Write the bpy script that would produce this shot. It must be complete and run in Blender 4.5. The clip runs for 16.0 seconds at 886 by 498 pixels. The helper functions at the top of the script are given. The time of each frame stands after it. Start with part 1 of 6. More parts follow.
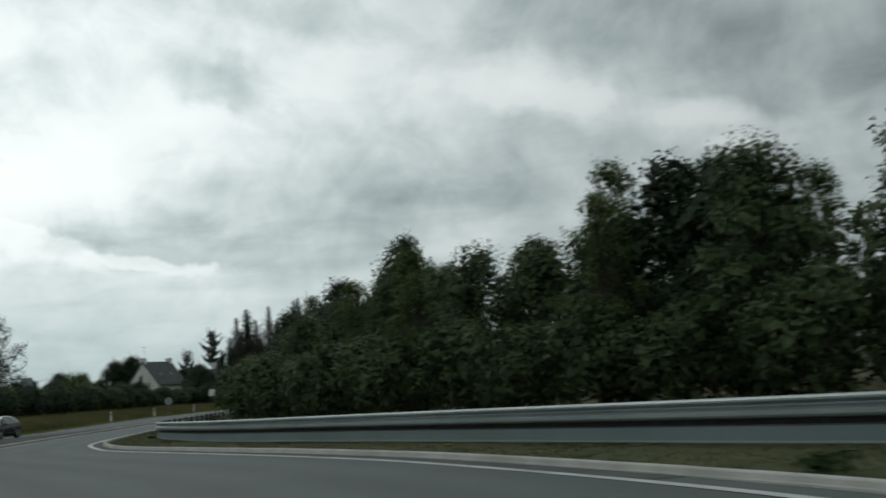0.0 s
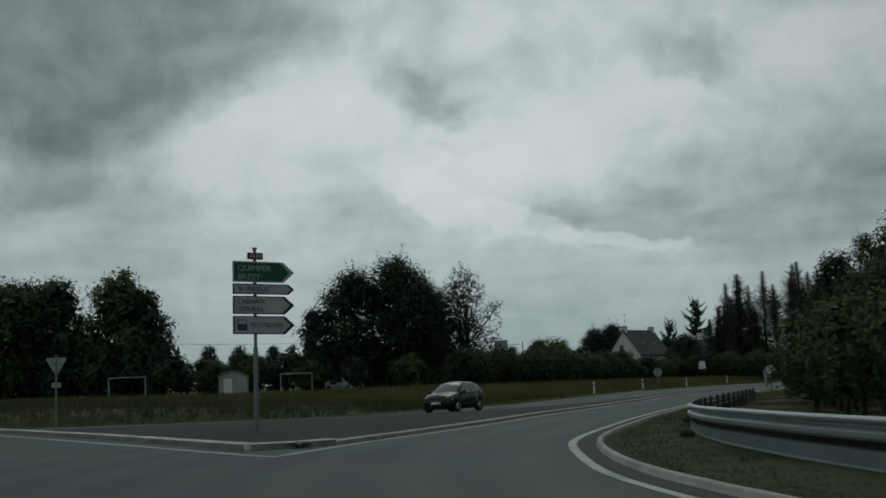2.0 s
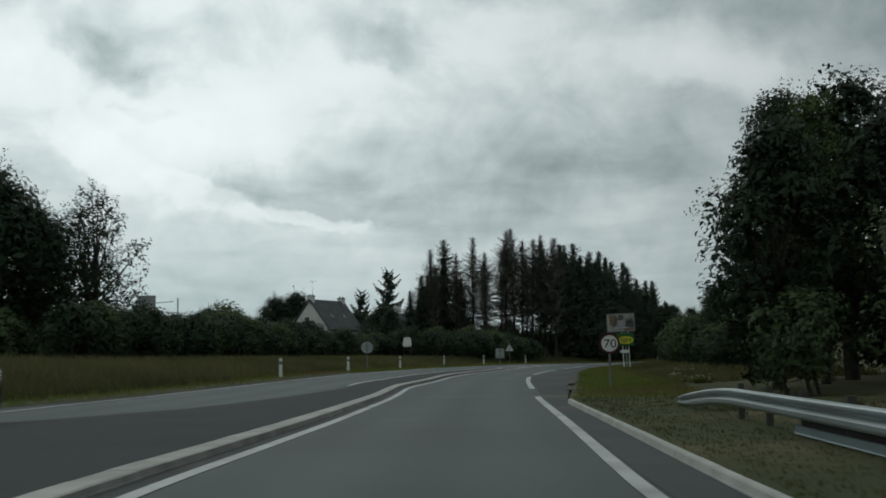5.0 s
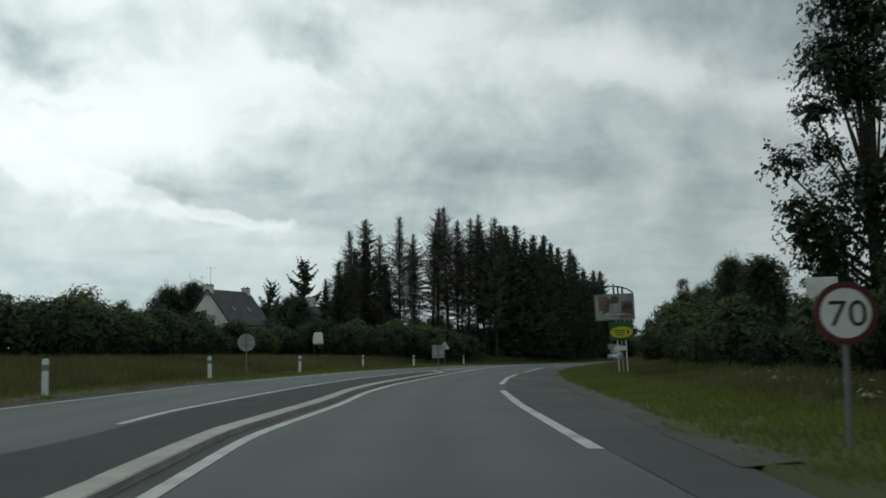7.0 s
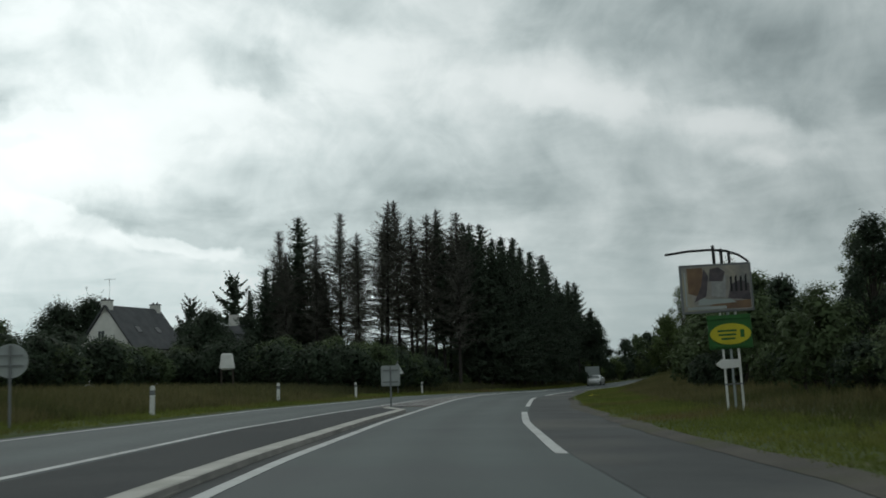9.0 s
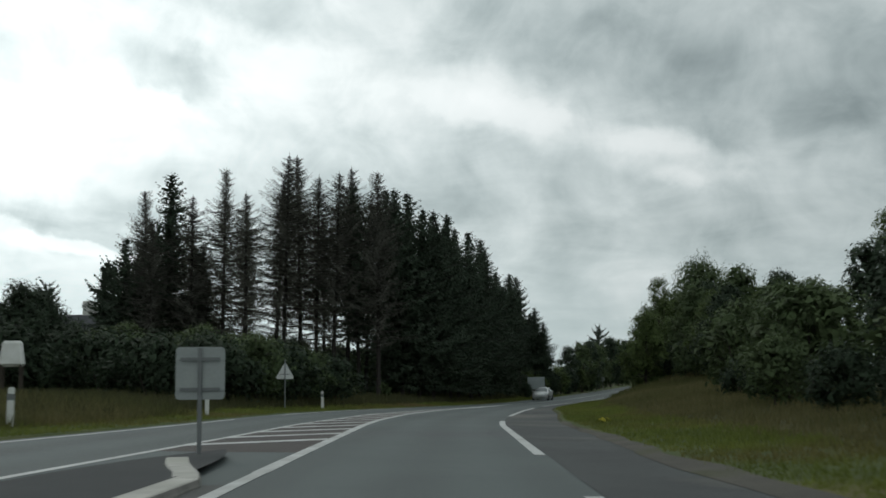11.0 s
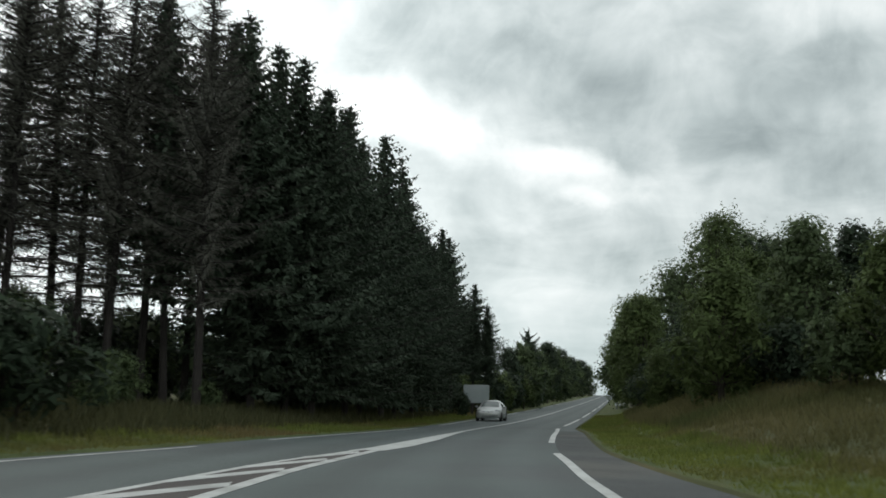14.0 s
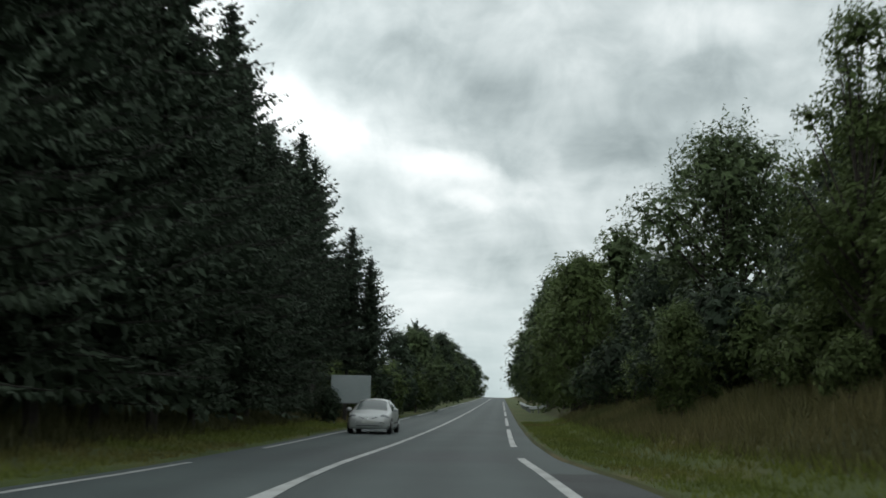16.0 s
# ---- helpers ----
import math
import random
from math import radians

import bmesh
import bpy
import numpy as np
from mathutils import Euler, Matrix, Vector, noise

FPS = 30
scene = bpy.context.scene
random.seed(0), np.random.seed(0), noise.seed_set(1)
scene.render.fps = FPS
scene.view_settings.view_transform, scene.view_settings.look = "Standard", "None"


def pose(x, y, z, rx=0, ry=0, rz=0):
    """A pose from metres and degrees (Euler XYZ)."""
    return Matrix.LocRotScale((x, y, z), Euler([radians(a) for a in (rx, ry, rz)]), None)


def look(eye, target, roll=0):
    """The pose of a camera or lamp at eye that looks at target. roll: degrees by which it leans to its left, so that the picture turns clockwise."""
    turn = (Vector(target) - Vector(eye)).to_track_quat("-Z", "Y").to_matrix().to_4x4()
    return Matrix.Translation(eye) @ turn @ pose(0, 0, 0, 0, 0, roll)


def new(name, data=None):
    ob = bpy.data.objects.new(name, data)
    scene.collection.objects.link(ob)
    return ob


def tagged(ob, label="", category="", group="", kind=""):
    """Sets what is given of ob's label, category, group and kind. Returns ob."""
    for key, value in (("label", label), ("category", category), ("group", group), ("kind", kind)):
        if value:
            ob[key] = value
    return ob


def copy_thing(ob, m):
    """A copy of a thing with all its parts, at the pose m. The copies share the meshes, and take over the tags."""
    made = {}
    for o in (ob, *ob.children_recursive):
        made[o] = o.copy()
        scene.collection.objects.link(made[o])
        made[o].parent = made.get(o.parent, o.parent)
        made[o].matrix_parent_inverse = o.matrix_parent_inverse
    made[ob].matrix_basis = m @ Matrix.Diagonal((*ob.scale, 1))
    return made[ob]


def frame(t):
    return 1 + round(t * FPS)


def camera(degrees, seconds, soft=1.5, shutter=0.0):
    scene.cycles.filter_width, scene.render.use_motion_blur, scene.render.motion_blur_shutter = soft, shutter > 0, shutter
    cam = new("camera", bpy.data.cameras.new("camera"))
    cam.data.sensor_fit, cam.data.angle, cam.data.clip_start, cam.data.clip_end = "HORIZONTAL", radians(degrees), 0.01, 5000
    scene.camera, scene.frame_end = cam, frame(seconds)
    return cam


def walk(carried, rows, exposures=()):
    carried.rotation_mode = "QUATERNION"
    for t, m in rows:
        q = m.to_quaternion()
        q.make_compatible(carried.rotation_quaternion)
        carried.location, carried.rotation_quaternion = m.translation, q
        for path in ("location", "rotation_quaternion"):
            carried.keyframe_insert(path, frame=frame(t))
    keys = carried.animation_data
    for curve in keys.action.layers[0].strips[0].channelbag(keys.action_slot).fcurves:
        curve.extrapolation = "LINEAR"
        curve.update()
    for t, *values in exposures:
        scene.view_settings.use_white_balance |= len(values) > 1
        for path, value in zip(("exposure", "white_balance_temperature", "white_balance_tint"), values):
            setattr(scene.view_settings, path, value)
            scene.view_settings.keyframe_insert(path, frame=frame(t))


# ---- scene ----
cam = camera(41.84, 16.0, soft=1.7, shutter=0.3)


def aim(yaw, pitch):
    """The direction of a heading (degrees to the left of +y) and an upward tilt."""
    yaw, pitch = radians(yaw), radians(pitch)
    return Vector((-math.sin(yaw) * math.cos(pitch), math.cos(yaw) * math.cos(pitch), math.sin(pitch)))


# seconds, x, y, z, heading, upward tilt, lean to the right
PATH = [
    (0, 0.000, 0.000, 1.122, 0.009, 6.692, 4.704),
    (0.5, -1.022, 5.543, 1.117, 6.988, 6.866, 4.181),
    (1, -2.462, 10.928, 1.122, 14.114, 6.884, 4.413),
    (1.5, -4.402, 16.083, 1.133, 19.733, 6.928, 4.351),
    (2, -6.655, 21.106, 1.138, 23.295, 6.880, 2.347),
    (2.5, -8.900, 26.009, 1.159, 23.876, 6.737, 3.084),
    (3, -11.066, 31.132, 1.105, 22.612, 6.514, 1.015),
    (3.5, -13.026, 36.653, 1.131, 18.055, 6.263, 1.742),
    (4, -14.727, 42.476, 1.118, 14.096, 5.860, 1.442),
    (4.5, -16.024, 48.408, 1.099, 10.331, 5.550, 1.885),
    (5, -17.005, 54.481, 1.093, 7.576, 5.375, 0.846),
    (7.5, -20.801, 87.609, 1.102, 3.265, 5.357, 1.437),
    (8, -21.398, 94.431, 1.118, 2.678, 5.806, 1.856),
    (8.5, -21.877, 101.288, 1.097, 2.084, 6.341, 1.766),
    (9, -22.286, 108.307, 1.098, 1.219, 6.569, 1.705),
    (11.5, -22.603, 144.251, 1.096, -3.577, 7.121, 0.040),
    (12, -22.300, 151.954, 1.118, -4.325, 7.203, -0.309),
    (12.5, -21.955, 159.745, 1.126, -4.966, 7.269, 0.197),
    (13, -21.372, 167.649, 1.117, -5.669, 7.332, -0.723),
    (13.5, -20.676, 175.545, 1.125, -6.494, 7.496, -0.516),
    (14, -19.766, 183.605, 1.119, -7.365, 7.657, -0.945),
    (14.5, -18.603, 191.670, 1.122, -8.195, 7.776, -1.470),
    (15, -17.305, 199.799, 1.119, -9.163, 7.846, -1.548),
    (15.5, -15.781, 207.831, 1.123, -10.713, 7.915, -1.316),
    (16, -14.237, 215.922, 1.117, -13.158, 7.863, -1.275),
]
# the clip's camera darkens towards the bright break in the cloud and opens up under the trees
EXPOSURES = [(0, -0.55, 6450, 9), (0.5, -0.66, 6450, 9), (1, -0.8, 6350, 7), (2, -1.27, 6290, 6.5), (3, -1.25, 6290, 6.5), (4, -0.97, 6320, 7), (5, -0.74, 6370, 8), (7.5, -0.57, 6400, 8), (9, -0.5, 6450, 9), (12, -0.06, 6500, 11), (14.5, 0.26, 6620, 13), (16, 0.22, 6540, 12)]
walk(cam, [(t, look((x, y, z), Vector((x, y, z)) + 10 * aim(yaw, pitch), -roll)) for t, x, y, z, yaw, pitch, roll in PATH], EXPOSURES)

# ---- world, sun ----
SUN_TURN, SUN_UP = 20.0, 42.0  # degrees left of +y, degrees above the horizon
world = bpy.data.worlds.new("overcast_sky")
scene.world = world
world.use_nodes = True
wn, wl = world.node_tree.nodes, world.node_tree.links
wn.clear()


def wnode(kind, **values):
    nd = wn.new(kind)
    for key, value in values.items():
        nd.inputs[key].default_value = value
    return nd


def wmath(op, a, b=None, clamp=False):
    nd = wn.new("ShaderNodeMath")
    nd.operation, nd.use_clamp = op, clamp
    for slot, v in enumerate((a, b)):
        if v is None:
            continue
        if isinstance(v, (int, float)):
            nd.inputs[slot].default_value = v
        else:
            wl.new(v, nd.inputs[slot])
    return nd.outputs[0]


coords = wn.new("ShaderNodeTexCoord").outputs["Generated"]
split = wn.new("ShaderNodeSeparateXYZ")
wl.new(coords, split.inputs[0])
height = wmath("MAXIMUM", split.outputs[2], 0.0)
# heading to the left and height over the horizon, in degrees
turn_of = wmath("MULTIPLY", wmath("ARCTAN2", wmath("MULTIPLY", split.outputs[0], -1.0), split.outputs[1]), 57.2958)
up_of = wmath("MULTIPLY", wmath("ARCSINE", split.outputs[2]), 57.2958)
dome = wn.new("ShaderNodeCombineXYZ")
wl.new(turn_of, dome.inputs[0])
wl.new(up_of, dome.inputs[1])
# the cloud layer seen from below: banks that flatten towards the horizon
lower = wmath("ADD", height, 0.16)
layer = wn.new("ShaderNodeCombineXYZ")
wl.new(wmath("DIVIDE", split.outputs[0], lower), layer.inputs[0])
wl.new(wmath("DIVIDE", split.outputs[1], lower), layer.inputs[1])


def sky_noise(source, scale, detail, rough, warp, offset, colour=False):
    place = wn.new("ShaderNodeMapping")
    place.inputs["Location"].default_value = offset
    wl.new(source, place.inputs[0])
    nd = wnode("ShaderNodeTexNoise", Scale=scale, Detail=detail, Roughness=rough, Distortion=warp)
    wl.new(place.outputs[0], nd.inputs["Vector"])
    return nd.outputs["Color"] if colour else wmath("SUBTRACT", nd.outputs["Fac"], 0.5)


def shaken(source, scale, amount, detail, offset):
    """The dome's degrees pushed about by noise, for the ragged edges of the clouds."""
    off = wn.new("ShaderNodeVectorMath")
    off.operation = "MULTIPLY_ADD"
    wl.new(sky_noise(coords, scale, detail, 0.55, 0.0, offset, True), off.inputs[0])
    off.inputs[1].default_value = (amount * 1.5, amount, 0)
    off.inputs[2].default_value = (-amount * 0.75, -amount / 2, 0)
    add = wn.new("ShaderNodeVectorMath")
    wl.new(source, add.inputs[0])
    wl.new(off.outputs[0], add.inputs[1])
    return add.outputs[0]


frayed = shaken(shaken(dome.outputs[0], 7.0, 2.4, 2.0, (1.3, 0.2, 5.1)), 24.0, 1.9, 5.0, (4.4, 2.0, 0.7))


def bank(turn, up, wide, tall, lean, amount, soft, source=None):
    """A cloud or a gap: an oval of the sky about a heading and a height, in degrees, leaning down to the right."""
    place = wn.new("ShaderNodeMapping")
    place.vector_type = "TEXTURE"
    place.inputs["Location"].default_value = (turn, up, 0)
    place.inputs["Rotation"].default_value = (0, 0, radians(lean))
    place.inputs["Scale"].default_value = (wide, tall, 1)
    wl.new(source or frayed, place.inputs[0])
    far = wn.new("ShaderNodeVectorMath")
    far.operation = "LENGTH"
    wl.new(place.outputs[0], far.inputs[0])
    ramp = wn.new("ShaderNodeMapRange")
    ramp.interpolation_type = "SMOOTHSTEP"
    ramp.inputs["From Min"].default_value, ramp.inputs["From Max"].default_value = 1 - soft, 1 + soft
    ramp.inputs["To Min"].default_value, ramp.inputs["To Max"].default_value = amount, 0.0
    wl.new(far.outputs["Value"], ramp.inputs["Value"])
    return ramp.outputs[0]


# heading to the left, height, half width, half height, lean, amount, softness
CLOUDS_WEST = [
    (43.4, 10.7, 5.9, 2.1, -7, -0.17, 0.5),
    (43.3, 17.1, 14.5, 4.6, -5, -0.34, 0.3),
    (39.4, 6.5, 9.2, 1.1, 3, -0.05, 0.8),
    (29.9, 13.3, 5.3, 3.4, -17, 0.13, 0.8),
    (27.7, 11.1, 2.5, 1.0, 3, -0.06, 0.7),
    (27.0, 8.8, 3.4, 0.9, 3, -0.09, 0.6),
    (24.2, 14.7, 2.7, 1.7, 1, -0.03, 0.7),
    (24.7, 15.4, 1.5, 1.2, 20, -0.12, 0.6),
    (23.6, 14.6, 1.4, 1.3, -20, -0.12, 0.6),
    (22.9, 13.9, 1.4, 0.7, 35, -0.07, 0.6),
    (23.8, 9.8, 3.1, 1.2, 28, 0.11, 0.3),
    (23.2, 15.1, 4.2, 3.1, 3, -0.05, 0.8),
    (21.6, 12.2, 1.7, 0.3, -4, -0.12, 0.5),
    (21.0, 11.1, 5.3, 2.2, -9, 0.13, 0.7),
    (19.1, 8.0, 3.1, 0.7, 23, 0.12, 0.3),
]
CLOUDS_AHEAD = [
    (18.9, 11.8, 6.1, 2.0, 18, 0.09, 0.8),
    (16.1, 15.5, 2.5, 1.7, 3, -0.07, 0.7),
    (14.2, 6.9, 2.7, 0.4, 9, 0.14, 0.3),
    (12.8, 7.6, 6.0, 1.4, 11, -0.14, 0.6),
    (12.2, 6.3, 1.7, 0.4, 1, 0.08, 0.5),
    (11.6, 15.6, 2.1, 1.1, 30, -0.13, 0.6),
    (9.9, 14.9, 2.0, 1.2, 15, -0.13, 0.6),
    (9.0, 13.8, 1.6, 0.7, 35, -0.07, 0.6),
    (9.2, 13.8, 10.3, 3.9, 0, 0.12, 0.8),
    (8.5, 10.7, 8.9, 1.8, 7, -0.08, 0.8),
    (6.5, 18.6, 5.3, 1.2, 12, -0.10, 0.5),
    (6.1, 8.4, 8.4, 3.1, 3, -0.07, 0.8),
    (-1.2, 12.4, 5.6, 1.9, 18, -0.10, 0.6),
    (-5.5, 13.5, 4.2, 0.9, 18, 0.085, 0.5),
    (-6.6, 14.2, 2.8, 1.0, 24, 0.075, 0.6),
]
CLOUDS_EAST = [
    (-6.7, 13.6, 2.2, 0.7, 11, 0.06, 0.6),
    (-8.2, 17.8, 5.0, 1.7, -1, -0.06, 0.8),
    (-11.2, 15.9, 6.1, 2.2, 0, -0.05, 0.8),
    (-12.5, 7.0, 6.4, 0.7, -1, -0.05, 0.8),
    (-15.0, 9.0, 17.0, 5.0, 0, -0.08, 0.6),
    (-13.0, 8.2, 11.7, 0.7, 0, -0.04, 0.8),
    (-13.3, 11.7, 3.5, 0.6, 8, 0.07, 0.5),
    (-13.8, 11.0, 3.2, 1.0, 14, 0.09, 0.6),
    (-15.2, 10.2, 1.7, 0.5, 0, 0.07, 0.6),
    (-18.0, 15.7, 8.4, 1.4, -1, -0.05, 0.8),
    (-20.3, 17.8, 25.1, 6.0, 11, -0.10, 0.3),
    (-22.6, 10.9, 2.0, 0.7, 10, 0.07, 0.6),
    (-23.2, 11.9, 4.7, 1.7, 15, -0.08, 0.6),
    (-27.0, 18.7, 2.7, 1.1, -1, 0.08, 0.7),
]
cover = wmath("ADD", wmath("MULTIPLY", sky_noise(layer.outputs[0], 0.9, 3.0, 0.5, 0.3, (3.1, 1.7, 0.4)), 0.34), 0.675)
cover = wmath("ADD", cover, wmath("MULTIPLY", sky_noise(layer.outputs[0], 3.4, 5.0, 0.52, 0.5, (0.6, 4.2, 1.3)), 0.26))
cover = wmath("ADD", cover, wmath("MULTIPLY", sky_noise(coords, 15.0, 5.0, 0.55, 0.5, (7.3, 2.4, 0.0)), 0.38))
cover = wmath("ADD", cover, wmath("MULTIPLY", sky_noise(coords, 6.5, 8.0, 0.6, 0.9, (1.1, 5.2, 3.0)), 0.24))
for row in CLOUDS_WEST + CLOUDS_AHEAD + CLOUDS_EAST:
    cover = wmath("ADD", cover, bank(*row))
tone = wn.new("ShaderNodeValToRGB")
wl.new(cover, tone.inputs[0])
steps = tone.color_ramp.elements
steps[0].position, steps[0].color = 0.2, (0.105, 0.143, 0.148, 1)
steps[1].position, steps[1].color = 0.95, (0.9, 0.95, 0.94, 1)
for spot, colour in ((0.38, (0.265, 0.322, 0.324, 1)), (0.5, (0.415, 0.487, 0.486, 1)), (0.63, (0.6, 0.675, 0.67, 1)), (0.76, (0.8, 0.86, 0.85, 1))):
    step = steps.new(spot)
    step.color = colour
# haze towards the horizon, blue-grey
haze = wn.new("ShaderNodeMapRange")
haze.interpolation_type = "SMOOTHSTEP"
haze.inputs["From Min"].default_value, haze.inputs["From Max"].default_value = 0.0, 0.15
haze.inputs["To Min"].default_value, haze.inputs["To Max"].default_value = 0.7, 0.0
wl.new(height, haze.inputs["Value"])
low = wn.new("ShaderNodeMix")
low.data_type = "RGBA"
wl.new(haze.outputs[0], low.inputs["Factor"])
wl.new(tone.outputs[0], low.inputs[6])
low.inputs[7].default_value = (0.38, 0.49, 0.505, 1)
cloud_light = wn.new("ShaderNodeBackground")
# brighter all round the sun behind the cloud
wl.new(wmath("ADD", bank(24, 15, 23, 20, 0, 0.7, 0.95, dome.outputs[0]), 1.06), cloud_light.inputs["Strength"])
wl.new(low.outputs[2], cloud_light.inputs["Color"])
clear = wn.new("ShaderNodeTexSky")
clear.sky_type, clear.sun_disc = "NISHITA", False
clear.sun_elevation, clear.sun_rotation = radians(SUN_UP), radians(-SUN_TURN)
clear_light = wnode("ShaderNodeBackground", Strength=0.05)
wl.new(clear.outputs[0], clear_light.inputs["Color"])
both = wn.new("ShaderNodeMixShader")
both.inputs[0].default_value = 0.93
wl.new(clear_light.outputs[0], both.inputs[1])
wl.new(cloud_light.outputs[0], both.inputs[2])
wl.new(both.outputs[0], wn.new("ShaderNodeOutputWorld").inputs[0])

sun = new("sun", bpy.data.lights.new("sun", "SUN"))
sun.data.energy, sun.data.angle, sun.data.color = 0.3, radians(20), (1.0, 0.96, 0.9)
sun.matrix_world = look(200 * aim(SUN_TURN, SUN_UP), (0, 0, 0))
scene.view_settings.exposure = 0.0


# ---- materials ----
def material(name, colour, vary=(), rough=0.8, scale=2.0, fine=40.0, bump=0.15, metal=0.0, spread=0.25, leaf=0.0, per="", spec=0.3, dirt=None, laid=False, cut=0.0, gaps=0.5, tracks=False):
    """A procedural surface: a base colour, broken up by a broad and a fine noise, with fine relief.
    vary: a second colour for the broad noise; per: 'object' or 'island' gives each piece its own shade; dirt: a third colour in patches;
    laid: the pattern runs on from piece to piece; tracks: wheel tracks and an oily middle along each lane; cut: breaks sprays up into needles with gaps, in cells a metre."""
    m = bpy.data.materials.new(name)
    m.use_nodes = True
    nodes, links = m.node_tree.nodes, m.node_tree.links
    shader = nodes["Principled BSDF"]
    out = nodes["Material Output"]
    pos = nodes.new("ShaderNodeNewGeometry").outputs["Position"] if laid else nodes.new("ShaderNodeTexCoord").outputs["Object"]

    def noise_tex(size, detail=4.0):
        nd = nodes.new("ShaderNodeTexNoise")
        nd.inputs["Scale"].default_value, nd.inputs["Detail"].default_value = size, detail
        links.new(pos, nd.inputs["Vector"])
        return nd.outputs["Fac"]

    def blend(fac, a, b, low=0.35, high=0.65):
        ramp = nodes.new("ShaderNodeMapRange")
        ramp.inputs["From Min"].default_value, ramp.inputs["From Max"].default_value = low, high
        links.new(fac, ramp.inputs["Value"])
        mix = nodes.new("ShaderNodeMix")
        mix.data_type = "RGBA"
        links.new(ramp.outputs[0], mix.inputs["Factor"])
        for slot, v in ((6, a), (7, b)):
            if isinstance(v, tuple):
                mix.inputs[slot].default_value = (*v[:3], 1)
            else:
                links.new(v, mix.inputs[slot])
        return mix.outputs[2]

    second = vary or tuple(c * (1 - spread) for c in colour)
    shade = blend(noise_tex(scale), tuple(colour), tuple(second))
    if dirt:
        shade = blend(noise_tex(scale * 0.37, 6.0), shade, tuple(dirt), 0.52, 0.68)
    speck = nodes.new("ShaderNodeMapRange")
    speck.inputs["To Min"].default_value, speck.inputs["To Max"].default_value = 1 - spread * 0.8, 1 + spread * 0.8
    links.new(noise_tex(fine, 3.0), speck.inputs["Value"])
    times = nodes.new("ShaderNodeVectorMath")
    times.operation = "SCALE"
    links.new(shade, times.inputs[0])
    links.new(speck.outputs[0], times.inputs["Scale"])
    shade = times.outputs[0]
    if tracks:
        across = nodes.new("ShaderNodeAttribute")
        across.attribute_name = "across"
        wave = nodes.new("ShaderNodeMath")
        wave.operation = "COSINE"
        turns = nodes.new("ShaderNodeMath")
        turns.operation = "MULTIPLY"
        links.new(across.outputs["Fac"], turns.inputs[0])
        turns.inputs[1].default_value = math.tau / 1.75
        links.new(turns.outputs[0], wave.inputs[0])
        patchy = nodes.new("ShaderNodeMath")
        patchy.operation = "MULTIPLY"
        links.new(wave.outputs[0], patchy.inputs[0])
        links.new(noise_tex(0.12, 3.0), patchy.inputs[1])
        worn = nodes.new("ShaderNodeMapRange")
        worn.inputs["From Min"].default_value, worn.inputs["From Max"].default_value = -0.5, 0.5
        worn.inputs["To Min"].default_value, worn.inputs["To Max"].default_value = 1.09, 0.86
        links.new(patchy.outputs[0], worn.inputs["Value"])
        along_lane = nodes.new("ShaderNodeVectorMath")
        along_lane.operation = "SCALE"
        links.new(shade, along_lane.inputs[0])
        links.new(worn.outputs[0], along_lane.inputs["Scale"])
        shade = along_lane.outputs[0]
    if per:
        own = nodes.new("ShaderNodeObjectInfo").outputs["Random"] if per == "object" else nodes.new("ShaderNodeNewGeometry").outputs["Random Per Island"]
        ramp = nodes.new("ShaderNodeMapRange")
        ramp.inputs["To Min"].default_value, ramp.inputs["To Max"].default_value = (0.78, 1.24) if per == "island" else (0.86, 1.14) if per == "needle" else (0.92, 1.06)
        links.new(own, ramp.inputs["Value"])
        again = nodes.new("ShaderNodeVectorMath")
        again.operation = "SCALE"
        links.new(shade, again.inputs[0])
        links.new(ramp.outputs[0], again.inputs["Scale"])
        shade = again.outputs[0]
    links.new(shade, shader.inputs["Base Color"])
    shader.inputs["Roughness"].default_value, shader.inputs["Metallic"].default_value = rough, metal
    shader.inputs["Specular IOR Level"].default_value = spec
    if bump:
        relief = nodes.new("ShaderNodeBump")
        relief.inputs["Strength"].default_value, relief.inputs["Distance"].default_value = bump, 0.02
        links.new(noise_tex(fine * 1.7, 2.0), relief.inputs["Height"])
        links.new(relief.outputs[0], shader.inputs["Normal"])
    if leaf:
        through_leaf = nodes.new("ShaderNodeBsdfTranslucent")
        links.new(shade, through_leaf.inputs["Color"])
        mix = nodes.new("ShaderNodeMixShader")
        mix.inputs[0].default_value = leaf
        links.new(shader.outputs[0], mix.inputs[1])
        links.new(through_leaf.outputs[0], mix.inputs[2])
        links.new(mix.outputs[0], out.inputs["Surface"])
        if cut:
            stretch = nodes.new("ShaderNodeMapping")
            stretch.inputs["Scale"].default_value = (1.0, 1.0, 0.45)
            links.new(pos, stretch.inputs[0])
            cells = nodes.new("ShaderNodeTexNoise")
            cells.inputs["Scale"].default_value, cells.inputs["Detail"].default_value = cut, 2.0
            links.new(stretch.outputs[0], cells.inputs["Vector"])
            hole = nodes.new("ShaderNodeMath")
            hole.operation = "GREATER_THAN"
            links.new(cells.outputs["Fac"], hole.inputs[0])
            hole.inputs[1].default_value = gaps
            torn = nodes.new("ShaderNodeMixShader")
            links.new(hole.outputs[0], torn.inputs[0])
            links.new(mix.outputs[0], torn.inputs[1])
            links.new(nodes.new("ShaderNodeBsdfTransparent").outputs[0], torn.inputs[2])
            links.new(torn.outputs[0], out.inputs["Surface"])
    return m


